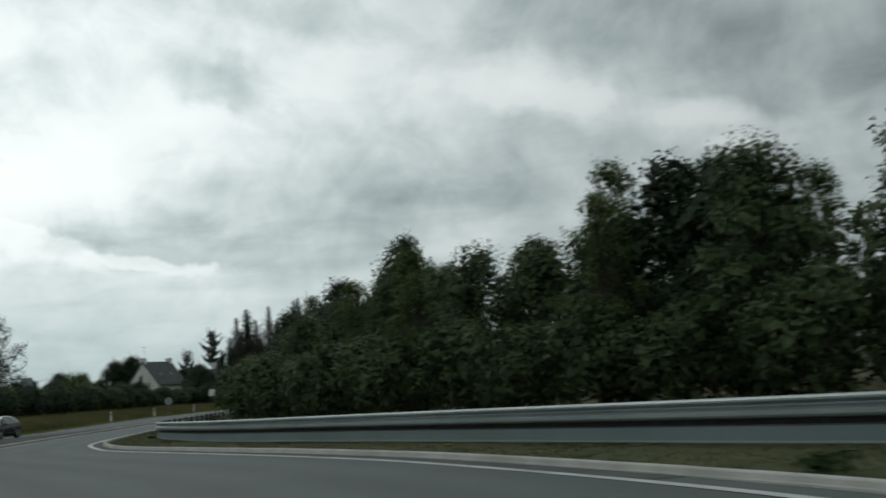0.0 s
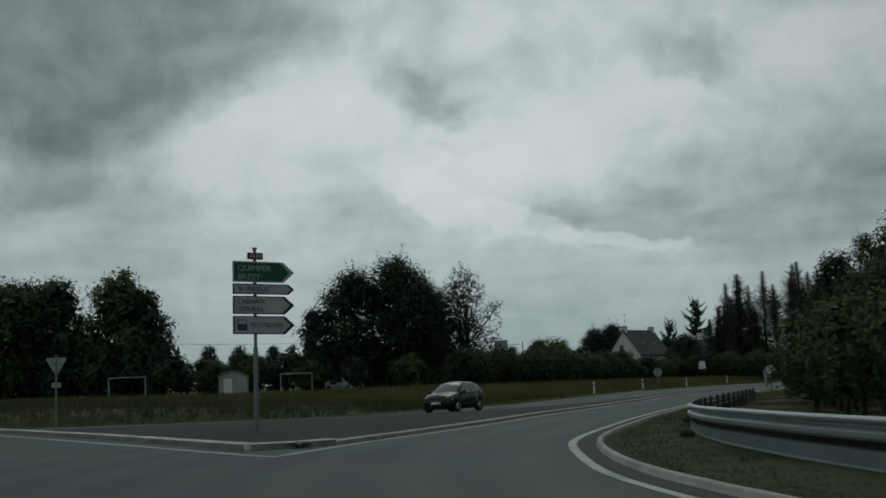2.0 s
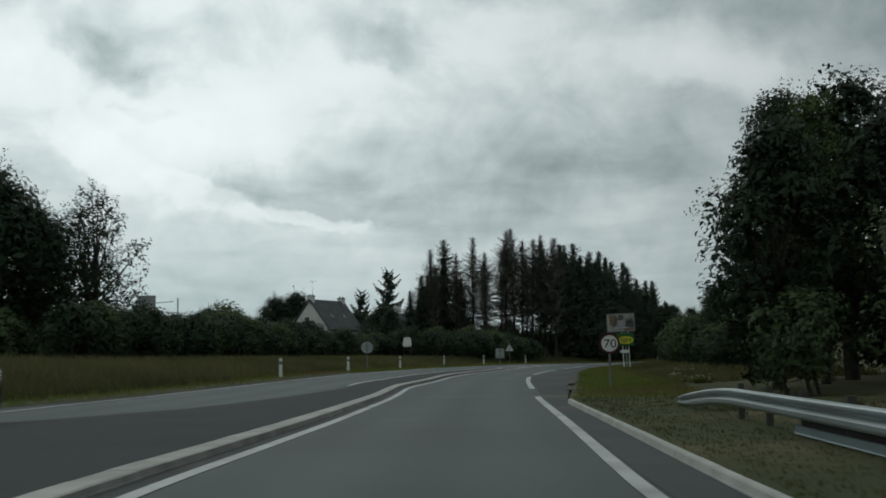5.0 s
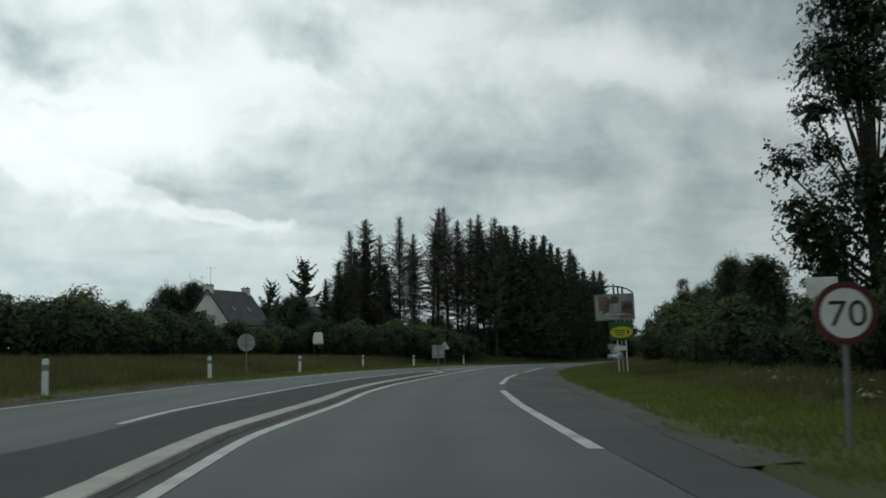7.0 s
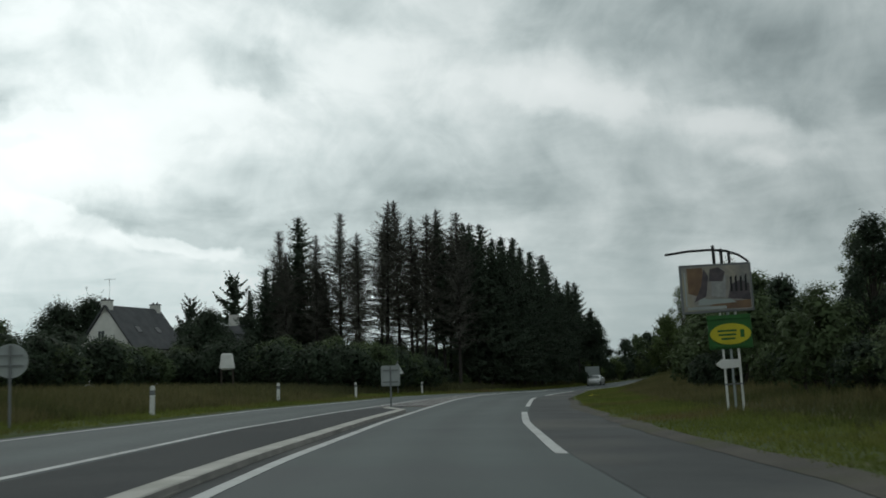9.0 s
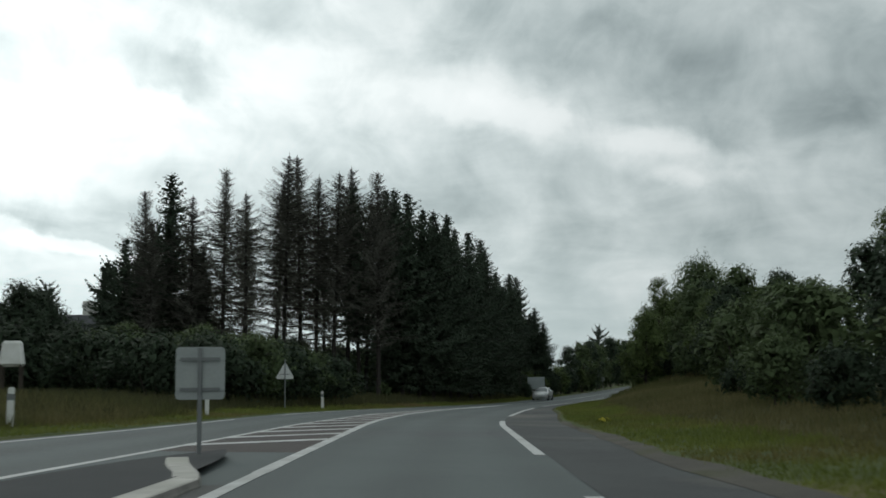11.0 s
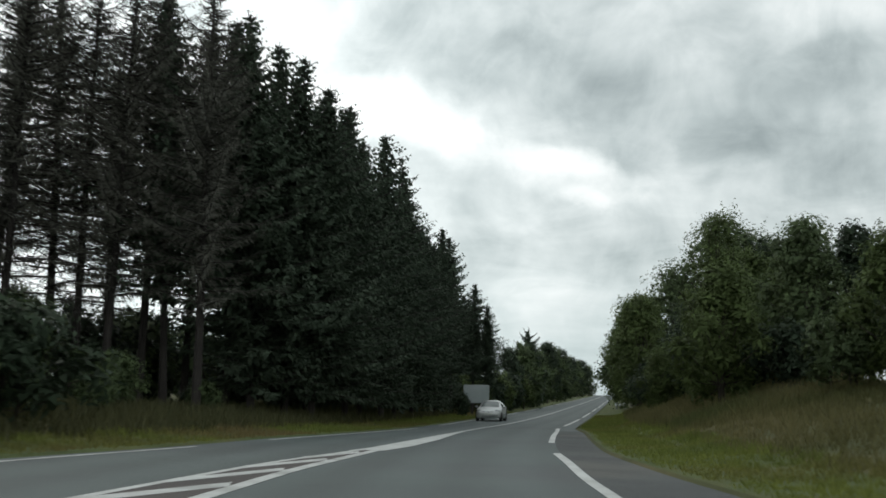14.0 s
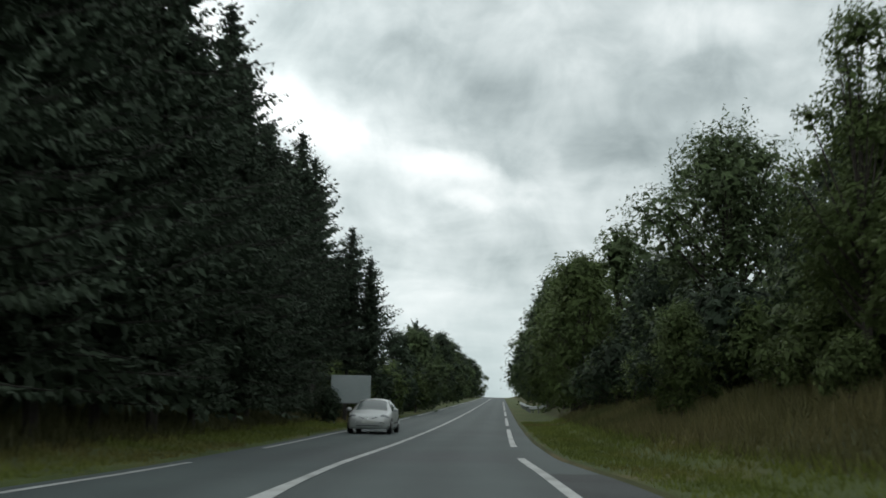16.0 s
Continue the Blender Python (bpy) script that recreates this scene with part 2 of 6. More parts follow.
ASPHALT = material("asphalt", (0.073, 0.094, 0.092), (0.061, 0.079, 0.078), 0.72, 0.25, 55, 0.35, spread=0.3, dirt=(0.06, 0.071, 0.073), spec=0.4, tracks=True)
ASPHALT_DARK = material("dark_asphalt", (0.042, 0.046, 0.048), (0.052, 0.056, 0.057), 0.9, 0.4, 60, 0.4, spread=0.35)
ASPHALT_GUTTER = material("gutter_asphalt", (0.072, 0.082, 0.083), (0.056, 0.064, 0.065), 0.85, 0.6, 50, 0.4, spread=0.3, dirt=(0.1, 0.095, 0.085))
ASPHALT_WORN = material("worn_shoulder_asphalt", (0.07, 0.077, 0.078), (0.05, 0.054, 0.055), 0.85, 0.35, 50, 0.4, spread=0.35, dirt=(0.115, 0.112, 0.102))
ASPHALT_RED = material("reddish_worn_asphalt", (0.085, 0.075, 0.071), (0.062, 0.057, 0.055), 0.85, 0.5, 50, 0.4, spread=0.3, dirt=(0.1, 0.09, 0.082))
PAINT = material("road_paint", (0.5, 0.52, 0.51), (0.4, 0.41, 0.4), 0.6, 1.5, 30, 0.2, spread=0.3, dirt=(0.3, 0.31, 0.3))
CONCRETE_PALE = material("pale_worn_kerb", (0.68, 0.68, 0.65), (0.55, 0.55, 0.52), 0.8, 1.3, 45, 0.3, spread=0.25, per="object", dirt=(0.4, 0.4, 0.36), laid=True)
CONCRETE = material("concrete_kerb", (0.5, 0.49, 0.455), (0.39, 0.385, 0.355), 0.85, 1.3, 45, 0.35, spread=0.25, per="object", dirt=(0.36, 0.36, 0.32), laid=True)
KERB_SIDE = material("darker_kerb_side", (0.25, 0.243, 0.225), (0.17, 0.166, 0.155), 0.85, 1.6, 45, 0.3, spread=0.3, dirt=(0.13, 0.13, 0.12), laid=True)
GRAVEL = material("sandy_gravel", (0.105, 0.098, 0.083), (0.078, 0.074, 0.064), 0.95, 0.9, 70, 0.6, spread=0.4, dirt=(0.07, 0.075, 0.04))
GRASS = material("grass_ground", (0.065, 0.07, 0.024), (0.045, 0.054, 0.018), 0.95, 0.35, 25, 0.6, spread=0.4, dirt=(0.12, 0.1, 0.045))
# weeds coloured darker than the open grass for the conifers' shade
SHADE_BLADES = material("shade_darkened_bank_weeds", (0.075, 0.075, 0.032), (0.05, 0.055, 0.022), 0.85, 0.3, 8, 0, spread=0.3, leaf=0.2, per="island")
MEADOW = material("meadow_grass_blades", (0.095, 0.1, 0.042), (0.066, 0.074, 0.03), 0.85, 0.25, 8, 0, spread=0.3, leaf=0.25, per="island", dirt=(0.05, 0.06, 0.02))
BLADES = material("grass_blades", (0.16, 0.185, 0.04), (0.11, 0.14, 0.03), 0.8, 0.3, 8, 0, spread=0.3, leaf=0.3, per="island", dirt=(0.16, 0.125, 0.055))
DRY_BLADES = material("dry_grass_blades", (0.15, 0.135, 0.06), (0.1, 0.1, 0.04), 0.85, 0.25, 8, 0, spread=0.3, leaf=0.25, per="island", dirt=(0.06, 0.075, 0.022))
MOWN = material("mown_grass", (0.07, 0.092, 0.027), (0.05, 0.07, 0.021), 0.95, 0.5, 30, 0.6, spread=0.4, dirt=(0.11, 0.1, 0.04))
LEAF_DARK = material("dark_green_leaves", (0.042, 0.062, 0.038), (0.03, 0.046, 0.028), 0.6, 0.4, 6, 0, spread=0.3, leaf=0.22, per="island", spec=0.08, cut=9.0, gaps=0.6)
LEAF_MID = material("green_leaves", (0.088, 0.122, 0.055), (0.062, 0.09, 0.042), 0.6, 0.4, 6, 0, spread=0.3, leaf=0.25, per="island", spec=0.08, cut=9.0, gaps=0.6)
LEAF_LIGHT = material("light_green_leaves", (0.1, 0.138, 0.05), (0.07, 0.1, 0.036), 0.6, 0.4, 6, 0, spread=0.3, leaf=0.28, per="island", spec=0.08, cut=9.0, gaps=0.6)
NEEDLES = material("conifer_needles", (0.06, 0.082, 0.056), (0.043, 0.061, 0.042), 0.7, 0.5, 6, 0, spread=0.3, leaf=0.1, per="needle", spec=0.08)
NEEDLES_THIN = material("thin_brownish_needles", (0.11, 0.112, 0.095), (0.082, 0.084, 0.07), 0.8, 0.5, 6, 0, spread=0.3, leaf=0.1, per="needle", spec=0.08)
# bark coloured darker for the shade the stems stand in
CONIFER_BARK = material("shade_darkened_conifer_bark", (0.04, 0.036, 0.033), (0.027, 0.024, 0.022), 0.95, 3.0, 30, 0.6, spread=0.35)
BARK = material("bark", (0.06, 0.052, 0.042), (0.035, 0.03, 0.026), 0.95, 3, 18, 0.8, spread=0.35)
STEEL_PLATE = material("weathered_zinc_plate", (0.19, 0.24, 0.245), (0.155, 0.2, 0.205), 0.5, 0.5, 20, 0.05, metal=0.15, spread=0.15, dirt=(0.17, 0.2, 0.19))
STEEL = material("galvanised_steel", (0.33, 0.375, 0.375), (0.26, 0.3, 0.3), 0.42, 0.6, 20, 0.05, metal=0.55, spread=0.12, spec=0.5)
STEEL_DULL = material("dull_grey_steel", (0.2, 0.215, 0.215), (0.15, 0.165, 0.17), 0.6, 0.8, 25, 0.08, metal=0.3, spread=0.18)
POST_STEEL = material("dark_post_steel", (0.07, 0.068, 0.064), (0.05, 0.046, 0.042), 0.7, 0.9, 25, 0.1, metal=0.2, spread=0.2)
SIGN_BACK = material("bare_aluminium_sign_back", (0.33, 0.36, 0.35), (0.26, 0.29, 0.285), 0.55, 1.2, 20, 0.03, metal=0.3, spread=0.12)
WHITE = material("white_plastic", (0.66, 0.68, 0.66), (0.55, 0.57, 0.54), 0.5, 2, 20, 0.03, spread=0.1, dirt=(0.42, 0.43, 0.39))
SIGN_WHITE = material("white_sign_face", (0.34, 0.38, 0.37), (0.28, 0.32, 0.31), 0.5, 1.5, 20, 0.02, spread=0.08)
SIGN_GREEN = material("green_sign_face", (0.006, 0.085, 0.052), (0.005, 0.065, 0.04), 0.45, 1.5, 20, 0.02, spread=0.08)
SIGN_BLACK = material("black_sign_paint", (0.012, 0.013, 0.014), (0.02, 0.021, 0.022), 0.5, 2, 20, 0.0, spread=0.1)
SIGN_BLUE = material("blue_sign_paint", (0.03, 0.045, 0.11), (0.025, 0.035, 0.09), 0.5, 2, 20, 0.0, spread=0.1)
SIGN_RED = material("red_sign_paint", (0.09, 0.02, 0.022), (0.07, 0.016, 0.018), 0.5, 2, 20, 0.0, spread=0.1)
YELLOW = material("yellow_sign_face", (0.55, 0.5, 0.03), (0.45, 0.4, 0.025), 0.5, 2, 20, 0.0, spread=0.1)
GREEN_BOARD = material("green_board", (0.03, 0.13, 0.03), (0.025, 0.1, 0.025), 0.5, 2, 20, 0.0, spread=0.1)
RENDERED = material("white_rendered_wall", (0.62, 0.63, 0.6), (0.52, 0.53, 0.5), 0.9, 0.7, 30, 0.2, spread=0.12, dirt=(0.42, 0.43, 0.4))
SLATE = material("slate_roof", (0.075, 0.08, 0.085), (0.05, 0.054, 0.058), 0.7, 0.8, 12, 0.4, spread=0.25)
GLASS = material("window_glass", (0.02, 0.024, 0.026), (0.03, 0.035, 0.037), 0.08, 1, 10, 0.0, spread=0.1, spec=0.6)
TYRE = material("tyre_rubber", (0.014, 0.014, 0.014), (0.02, 0.02, 0.02), 0.85, 4, 30, 0.2, spread=0.2)
CAR_DARK = material("dark_car_paint", (0.008, 0.009, 0.011), (0.011, 0.012, 0.014), 0.14, 1, 20, 0.0, spread=0.1, spec=0.35)
# pale base colour stands for sky mirrored and seen through the panes
CAR_GLASS = material("sky_toned_car_glass", (0.13, 0.155, 0.155), (0.09, 0.11, 0.11), 0.06, 1.2, 10, 0.0, spread=0.1, spec=0.6)
POSTER_BROWN = material("poster_brown_print", (0.2, 0.13, 0.075), (0.14, 0.09, 0.06), 0.5, 3, 12, 0.0, spread=0.3)
POSTER_DARK = material("poster_dark_print", (0.06, 0.055, 0.065), (0.1, 0.085, 0.09), 0.5, 3, 12, 0.0, spread=0.3)
CAR_SILVER = material("silver_car_paint", (0.52, 0.54, 0.54), (0.47, 0.49, 0.49), 0.3, 1, 20, 0.0, metal=0.35, spread=0.06, spec=0.5)
CHROME = material("bright_metal", (0.6, 0.62, 0.62), (0.5, 0.52, 0.52), 0.25, 2, 20, 0.0, metal=0.9, spread=0.1)
LAMP_GLASS = material("headlamp_glass", (0.35, 0.37, 0.38), (0.25, 0.27, 0.28), 0.15, 8, 20, 0.0, spread=0.2, spec=0.6)


# ---- mesh helpers ----
def mesh_of(name, verts, faces, mat):
    me = bpy.data.meshes.new(name)
    me.from_pydata([tuple(v) for v in verts], [], [tuple(f) for f in faces])
    me.materials.append(mat)
    me.update()
    return me


def thing(name, label, category, group="", kind="", at=None):
    return tagged(placed(new(name), at), label, category, group, kind)


def placed(ob, at):
    if at is not None:
        ob.matrix_world = at
    return ob


def part(name, bm, mat, parent, label=""):
    """Links a bmesh (or a ready mesh) as one mesh object under a thing or part."""
    if isinstance(bm, bmesh.types.BMesh):
        me = bpy.data.meshes.new(name)
        bm.to_mesh(me)
        bm.free()
        me.materials.append(mat)
    else:
        me = bm
    ob = new(name, me)
    ob.parent = parent
    return tagged(ob, label)


def smooth(ob):
    for poly in ob.data.polygons:
        poly.use_smooth = True
    return ob


def box(sx, sy, sz, at=(0, 0, 0), turn=None, bevel=0.0):
    bm = bmesh.new()
    bmesh.ops.create_cube(bm, size=1, matrix=Matrix.Diagonal((sx, sy, sz, 1)))
    if bevel:
        bmesh.ops.bevel(bm, geom=bm.edges[:], offset=bevel, segments=1, affect="EDGES")
    bm.transform(Matrix.Translation(at) @ (turn or Matrix()))
    return bm


def tube_mesh(bm, points, radii, sides=7):
    """A tapered tube along points, added to bm."""
    rings = []
    for n, (p, r) in enumerate(zip(points, radii)):
        p = Vector(p)
        a, b = Vector(points[max(n - 1, 0)]), Vector(points[min(n + 1, len(points) - 1)])
        q = (b - a).normalized().to_track_quat("Z", "Y")
        rings.append([bm.verts.new(p + q @ Vector((r * math.cos(k * math.tau / sides), r * math.sin(k * math.tau / sides), 0))) for k in range(sides)])
    for lo, hi in zip(rings, rings[1:]):
        for k in range(sides):
            bm.faces.new((lo[k], lo[(k + 1) % sides], hi[(k + 1) % sides], hi[k]))
    bm.faces.new(rings[-1])
    bm.faces.new(rings[0][::-1])


def tube(points, radii, sides=7):
    bm = bmesh.new()
    if isinstance(radii, (int, float)):
        radii = [radii] * len(points)
    tube_mesh(bm, points, radii, sides)
    return bm


def plate(outline, thick, y=0.0):
    """A flat plate in the xz plane with the given outline, thick along y."""
    bm = bmesh.new()
    front = [bm.verts.new((x, y - thick / 2, z)) for x, z in outline]
    back = [bm.verts.new((x, y + thick / 2, z)) for x, z in outline]
    bm.faces.new(front)
    bm.faces.new(back[::-1])
    for k in range(len(outline)):
        j = (k + 1) % len(outline)
        bm.faces.new((front[j], front[k], back[k], back[j]))
    bmesh.ops.recalc_face_normals(bm, faces=bm.faces[:])
    return bm


def disc(radius, n=28, squash=1.0, cx=0.0, cz=0.0):
    return [(cx + radius * math.cos(k * math.tau / n), cz + squash * radius * math.sin(k * math.tau / n)) for k in range(n)]


def lettering(text, size, at, mat, parent, name="lettering", width=None, turn=None):
    """Words in the built-in font, in the xz plane facing -y, left end at the given place."""
    curve = bpy.data.curves.new("words", "FONT")
    curve.body, curve.size, curve.extrude = text, size, 0.002
    ob = new("words", curve)
    bpy.context.view_layer.update()
    me = bpy.data.meshes.new_from_object(ob.evaluated_get(bpy.context.evaluated_depsgraph_get()))
    bpy.data.objects.remove(ob)
    xs = [v.co.x for v in me.vertices]
    k = width / (max(xs) - min(xs)) if width else 1.0
    me.transform(Matrix.Translation(at) @ pose(0, 0, 0, 90) @ Matrix.Diagonal((k, 1, 1, 1)))
    me.materials.clear()
    me.materials.append(mat)
    return part(name, me, mat, parent)


# ---- plan: lines of the road as x over y ----
def curve_of(pairs, soften=5.0):
    ys = np.arange(-60, 1400, 0.5)
    xs = np.interp(ys, [p[0] for p in pairs], [p[1] for p in pairs])
    n = int(soften * 2)
    kernel = np.hanning(n + 3)[1:-1]
    kernel /= kernel.sum()
    pad = len(kernel) // 2
    full = np.concatenate([xs[0] + (xs[1] - xs[0]) * np.arange(-pad, 0), xs, xs[-1] + (xs[-1] - xs[-2]) * np.arange(1, pad + 1)])
    soft = np.convolve(full, kernel, "valid")[: len(ys)]
    return lambda y: float(np.interp(y, ys, soft))


# our lane's right line, our lane's left line, the far lane's two lines
RIGHT = curve_of([(-60, 2), (-20, 5), (0, 5), (5, 4), (9.6, 2.7), (13.5, 1.2), (18.8, -1.1), (24, -4), (30, -7.6), (35, -10.6), (39, -12.15), (43, -13.6), (47.2, -14.4), (55, -15.55), (64, -16.65), (74.5, -17.6), (85, -18.6), (97, -19.5), (106.5, -20.2), (117.5, -20.8), (126, -21), (139, -20.9), (149, -20.5), (157, -20), (175, -18.9), (184, -18.0), (188.5, -17.2), (192.3, -16.65), (197, -15.85), (202, -15.05), (207, -14.1), (213, -13.05), (220, -11.5), (228, -9.6), (236, -7.6), (242.5, -6.05), (255, -2.5), (285, 6.2), (1400, 330)], 6)
LEFT = curve_of([(-60, -18), (40, -18.35), (44.6, -19.05), (48.2, -19.2), (54.9, -19.8), (64, -20.9), (69.7, -21.3), (75, -21.7), (86, -22.7), (97, -24), (107, -24.3), (115, -24.8), (124.6, -24.95), (140, -24.7), (155, -24.15), (161, -23.9), (173, -23.4), (180, -22.95), (190, -21.8), (202, -19.7), (212.6, -17.3), (230.3, -13.1), (238.9, -10.9), (262, -4.3), (1400, 325.7)], 6)
FAR_RIGHT = curve_of([(-60, -27), (73, -27.2), (84, -26.5), (96, -26.5), (104, -27.35), (115, -27.6), (135, -27.9), (150, -27.2), (157.4, -26.6), (164.6, -26.05), (174, -25.4), (189, -23.5), (204, -20.1), (211, -18), (226, -14.25), (238.9, -10.9), (262, -4.3), (1400, 325.7)], 6)
FAR_LEFT = curve_of([(-60, -30), (72, -30), (80, -30.7), (88, -31.3), (100, -31.3), (115, -31.4), (135, -31.3), (154, -30.7), (166, -29.3), (172, -28.7), (181, -27.8), (189, -26.7), (202.6, -24.1), (210, -21.9), (218, -19.9), (230, -16.3), (238.6, -13.8), (262, -7.8), (1400, 322.1)], 6)
EDGE_RIGHT = curve_of([(-60, 3.2), (-20, 6), (0, 5.6), (5, 4.6), (9.6, 3.28), (13.5, 1.75), (18.8, -0.54), (24, -3.45), (30, -7.08), (35, -10.07), (39, -11.73), (43, -13.03), (47.2, -13.8), (55, -14.87), (64, -15.88), (74.5, -16.95), (82.6, -17.8), (92, -18), (112, -18.3), (131, -18.6), (155, -18.2), (166, -17.3), (179, -16.4), (185, -15.65), (191, -14.75), (195, -14.2), (202, -13.45), (207, -12.75), (212, -11.95), (217, -10.85), (224, -9.25), (233, -7.1), (242, -5.3), (255, -1.75), (285, 6.9), (1400, 330.7)], 6)
EDGE_LEFT = curve_of([(-60, -120), (58, -110), (64, -78), (67, -48), (69.5, -37), (72, -33.2), (76, -31.8), (80, -31.7), (88, -31.7), (100, -31.7), (115, -31.8), (135, -31.7), (154, -31.1), (166, -29.7), (172, -29.1), (181, -28.2), (189, -27.1), (202.6, -24.5), (210, -22.3), (218, -20.3), (230, -16.7), (238.6, -14.2), (262, -8.2), (1400, 321.7)], 2)


def along(y):
    """The height of the road: level, then a long climb to a crest."""
    u = min(max(y - 245, 0), 430)
    return 0.016 * (math.hypot(u, 40) - 40) - 0.02 * max(y - 690, 0) * (y > 690)


def road_z(x, y):
    bank = float(np.interp(y, [90, 120, 190, 215, 235], [0, 0.022, 0.022, 0.01, 0]))
    return along(y) + bank * min(max(RIGHT(y) - x, -8), 16)


def ground_z(x, y):
    """The lie of the land beside the road."""
    left, right = EDGE_LEFT(y), EDGE_RIGHT(y)
    if x < left:
        d = left - x
        tall = float(np.interp(y, [60, 90, 200, 240, 300], [1.25, 1.25, 1.2, 1.2, 1.2]))
        return road_z(left, y) + 0.04 + tall * float(np.interp(d, [0, 1.5, 6, 14, 45, 400], [0, 0.0, 0.35, 0.62, 1.0, 1.2]))
    if x > right:
        d = x - right
        tall = float(np.interp(y, [0, 80, 110, 170, 210, 235, 300], [0.0, 0.0, 0.5, 0.8, 1.6, 3.0, 2.6]))
        return road_z(right, y) + 0.04 + tall * float(np.interp(d, [0, 2.2, 5, 11, 40, 400], [0, 0.0, 0.3, 0.85, 1.0, 1.1]))
    return road_z(x, y) - 0.12


def strip(name, left, right, y0, y1, mat, step=2.0, lift=0.0, columns=3, parent=None, label="", lift_left=None):
    """A sheet between two lines of the plan."""
    ys = np.linspace(y0, y1, max(2, int(round((y1 - y0) / step)) + 1))
    verts, faces = [], []
    for y in ys:
        a, b = left(y), right(y)
        for c in range(columns):
            s = c / (columns - 1)
            x = a + (b - a) * s
            h = lift if lift_left is None else lift_left + (lift - lift_left) * s
            verts.append((x, y, road_z(x, y) + h))
    for r in range(len(ys) - 1):
        for c in range(columns - 1):
            i = r * columns + c
            faces.append((i, i + 1, i + 1 + columns, i + columns))
    ob = new(name, mesh_of(name, verts, faces, mat))
    ob.parent = parent
    return ob


def shifted(line, d):
    return lambda y: line(y) + d


# ---- ground, carriageway ----
def build_ground():
    ys = sorted(set(list(np.arange(-40, 330, 2.0)) + list(np.arange(330, 720, 10.0)) + [-1500, -600, -250, -120, -70] + [740, 780, 850, 1000, 1200, 1400]))
    lefts = [1200, 700, 400, 250, 150, 100, 70, 50, 36, 26, 20, 15, 11, 8, 6, 4.5, 3, 2, 1.2, 0.5, 0.12]
    verts, width = [], 0
    for y in ys:
        yy = min(max(y, -55), 1390)
        le, ri = EDGE_LEFT(yy), EDGE_RIGHT(yy)
        xs = [le - d for d in lefts] + [le + 0.02, le + 0.5, (le + ri) / 2, ri - 0.5, ri - 0.02] + [ri + d for d in lefts[::-1]]
        width = len(xs)
        for x in xs:
            z = ground_z(x, yy)
            out = max(le - x, x - ri, 0)
            if out > 1:
                z += (0.10 * noise.noise((x * 0.35, y * 0.35, 0)) + 0.05 * noise.noise((x, y, 3))) * min(1, (out - 1) / 3)
            verts.append((x, y, z))
    faces = []
    for r in range(len(ys) - 1):
        for c in range(width - 1):
            i = r * width + c
            faces.append((i, i + 1, i + 1 + width, i + width))
    me = mesh_of("ground", verts, faces, GRASS)
    me.materials.append(MOWN)
    # the mown strip beside the road
    for r in range(len(ys) - 1):
        for c in range(width - 1):
            d_left, d_right = (lefts[c] if c < 21 else 0), (lefts[::-1][c - 26 + 1] if 26 <= c < width - 1 else 0)
            if (0 < d_left <= 3 and 128 < ys[r] < 700) or (0 < d_right <= 3 and 90 < ys[r] < 700):
                me.polygons[r * (width - 1) + c].material_index = 1
    ob = smooth(new("ground", me))
    return tagged(ob, "grassy ground with worn dry patches beside the road", "ground", kind="structure")


build_ground()
road = strip("road", EDGE_LEFT, EDGE_RIGHT, -40, 1380, ASPHALT, 1.0, 0.0, 15)
lanes = road.data.attributes.new("across", "FLOAT", "POINT")
lanes.data.foreach_set("value", [v.co.x - RIGHT(v.co.y) + 1.95 for v in road.data.vertices])
tagged(road, "grey asphalt road leaving a roundabout and climbing ahead", "road", kind="structure")
channel = strip("road_gutter", shifted(RIGHT, 0.12), EDGE_RIGHT, 12, 84, ASPHALT_GUTTER, 1.0, 0.006, 4)
tagged(channel, "dark worn asphalt gutter between painted line and kerb", "gutter", kind="structure")
gutter = strip("road_shoulder", shifted(RIGHT, 0.12), EDGE_RIGHT, 84, 236, ASPHALT_WORN, 1.0, 0.006, 4)
tagged(gutter, "dark worn asphalt shoulder beyond the dashed line", "road shoulder", kind="structure")
verge = strip("gravel_verge", lambda y: EDGE_RIGHT(y) - 0.12 - 0.3 * abs(noise.noise((0.5, y * 0.31, 2.0))), lambda y: EDGE_RIGHT(y) + 0.2 + 0.5 * noise.noise((0.2, y * 0.23, 0.7)), 92, 178, GRAVEL, 0.5, 0.075, 6, lift_left=0.012)
tagged(verge, "sandy gravel edge between shoulder and grass", "verge", kind="structure")
verge_left = strip("gravel_verge", shifted(EDGE_LEFT, -0.9), shifted(EDGE_LEFT, 0.15), 80, 128, GRAVEL, 1.0, 0.012, 6, lift_left=0.075)
tagged(verge_left, "sandy gravel edge beside the far lane", "verge", kind="structure")

bend = curve_of([(60, 9.0), (68, 5.5), (71, 3.0), (75, 1.7), (81, 1.1)], 2)
verge_bend = strip("gravel_verge", lambda y: EDGE_LEFT(y) - bend(y), shifted(EDGE_LEFT, 0.2), 63, 81, GRAVEL, 0.5, 0.014, 8, lift_left=0.075)
tagged(verge_bend, "sandy gravel edge round the corner of the far lane", "verge", kind="structure")

# ---- road markings ----
markings = thing("road_marking", "white painted lines on the grey asphalt, slightly worn", "road marking", kind="structure")


def painted(left, right, y0, y1, parent=markings):
    return strip("painted_line", left, right, y0, y1, PAINT, 1.0, 0.007, 2, parent)


def line_at(line, y0, y1, width=0.16):
    return painted(shifted(line, -width / 2), shifted(line, width / 2), y0, y1)


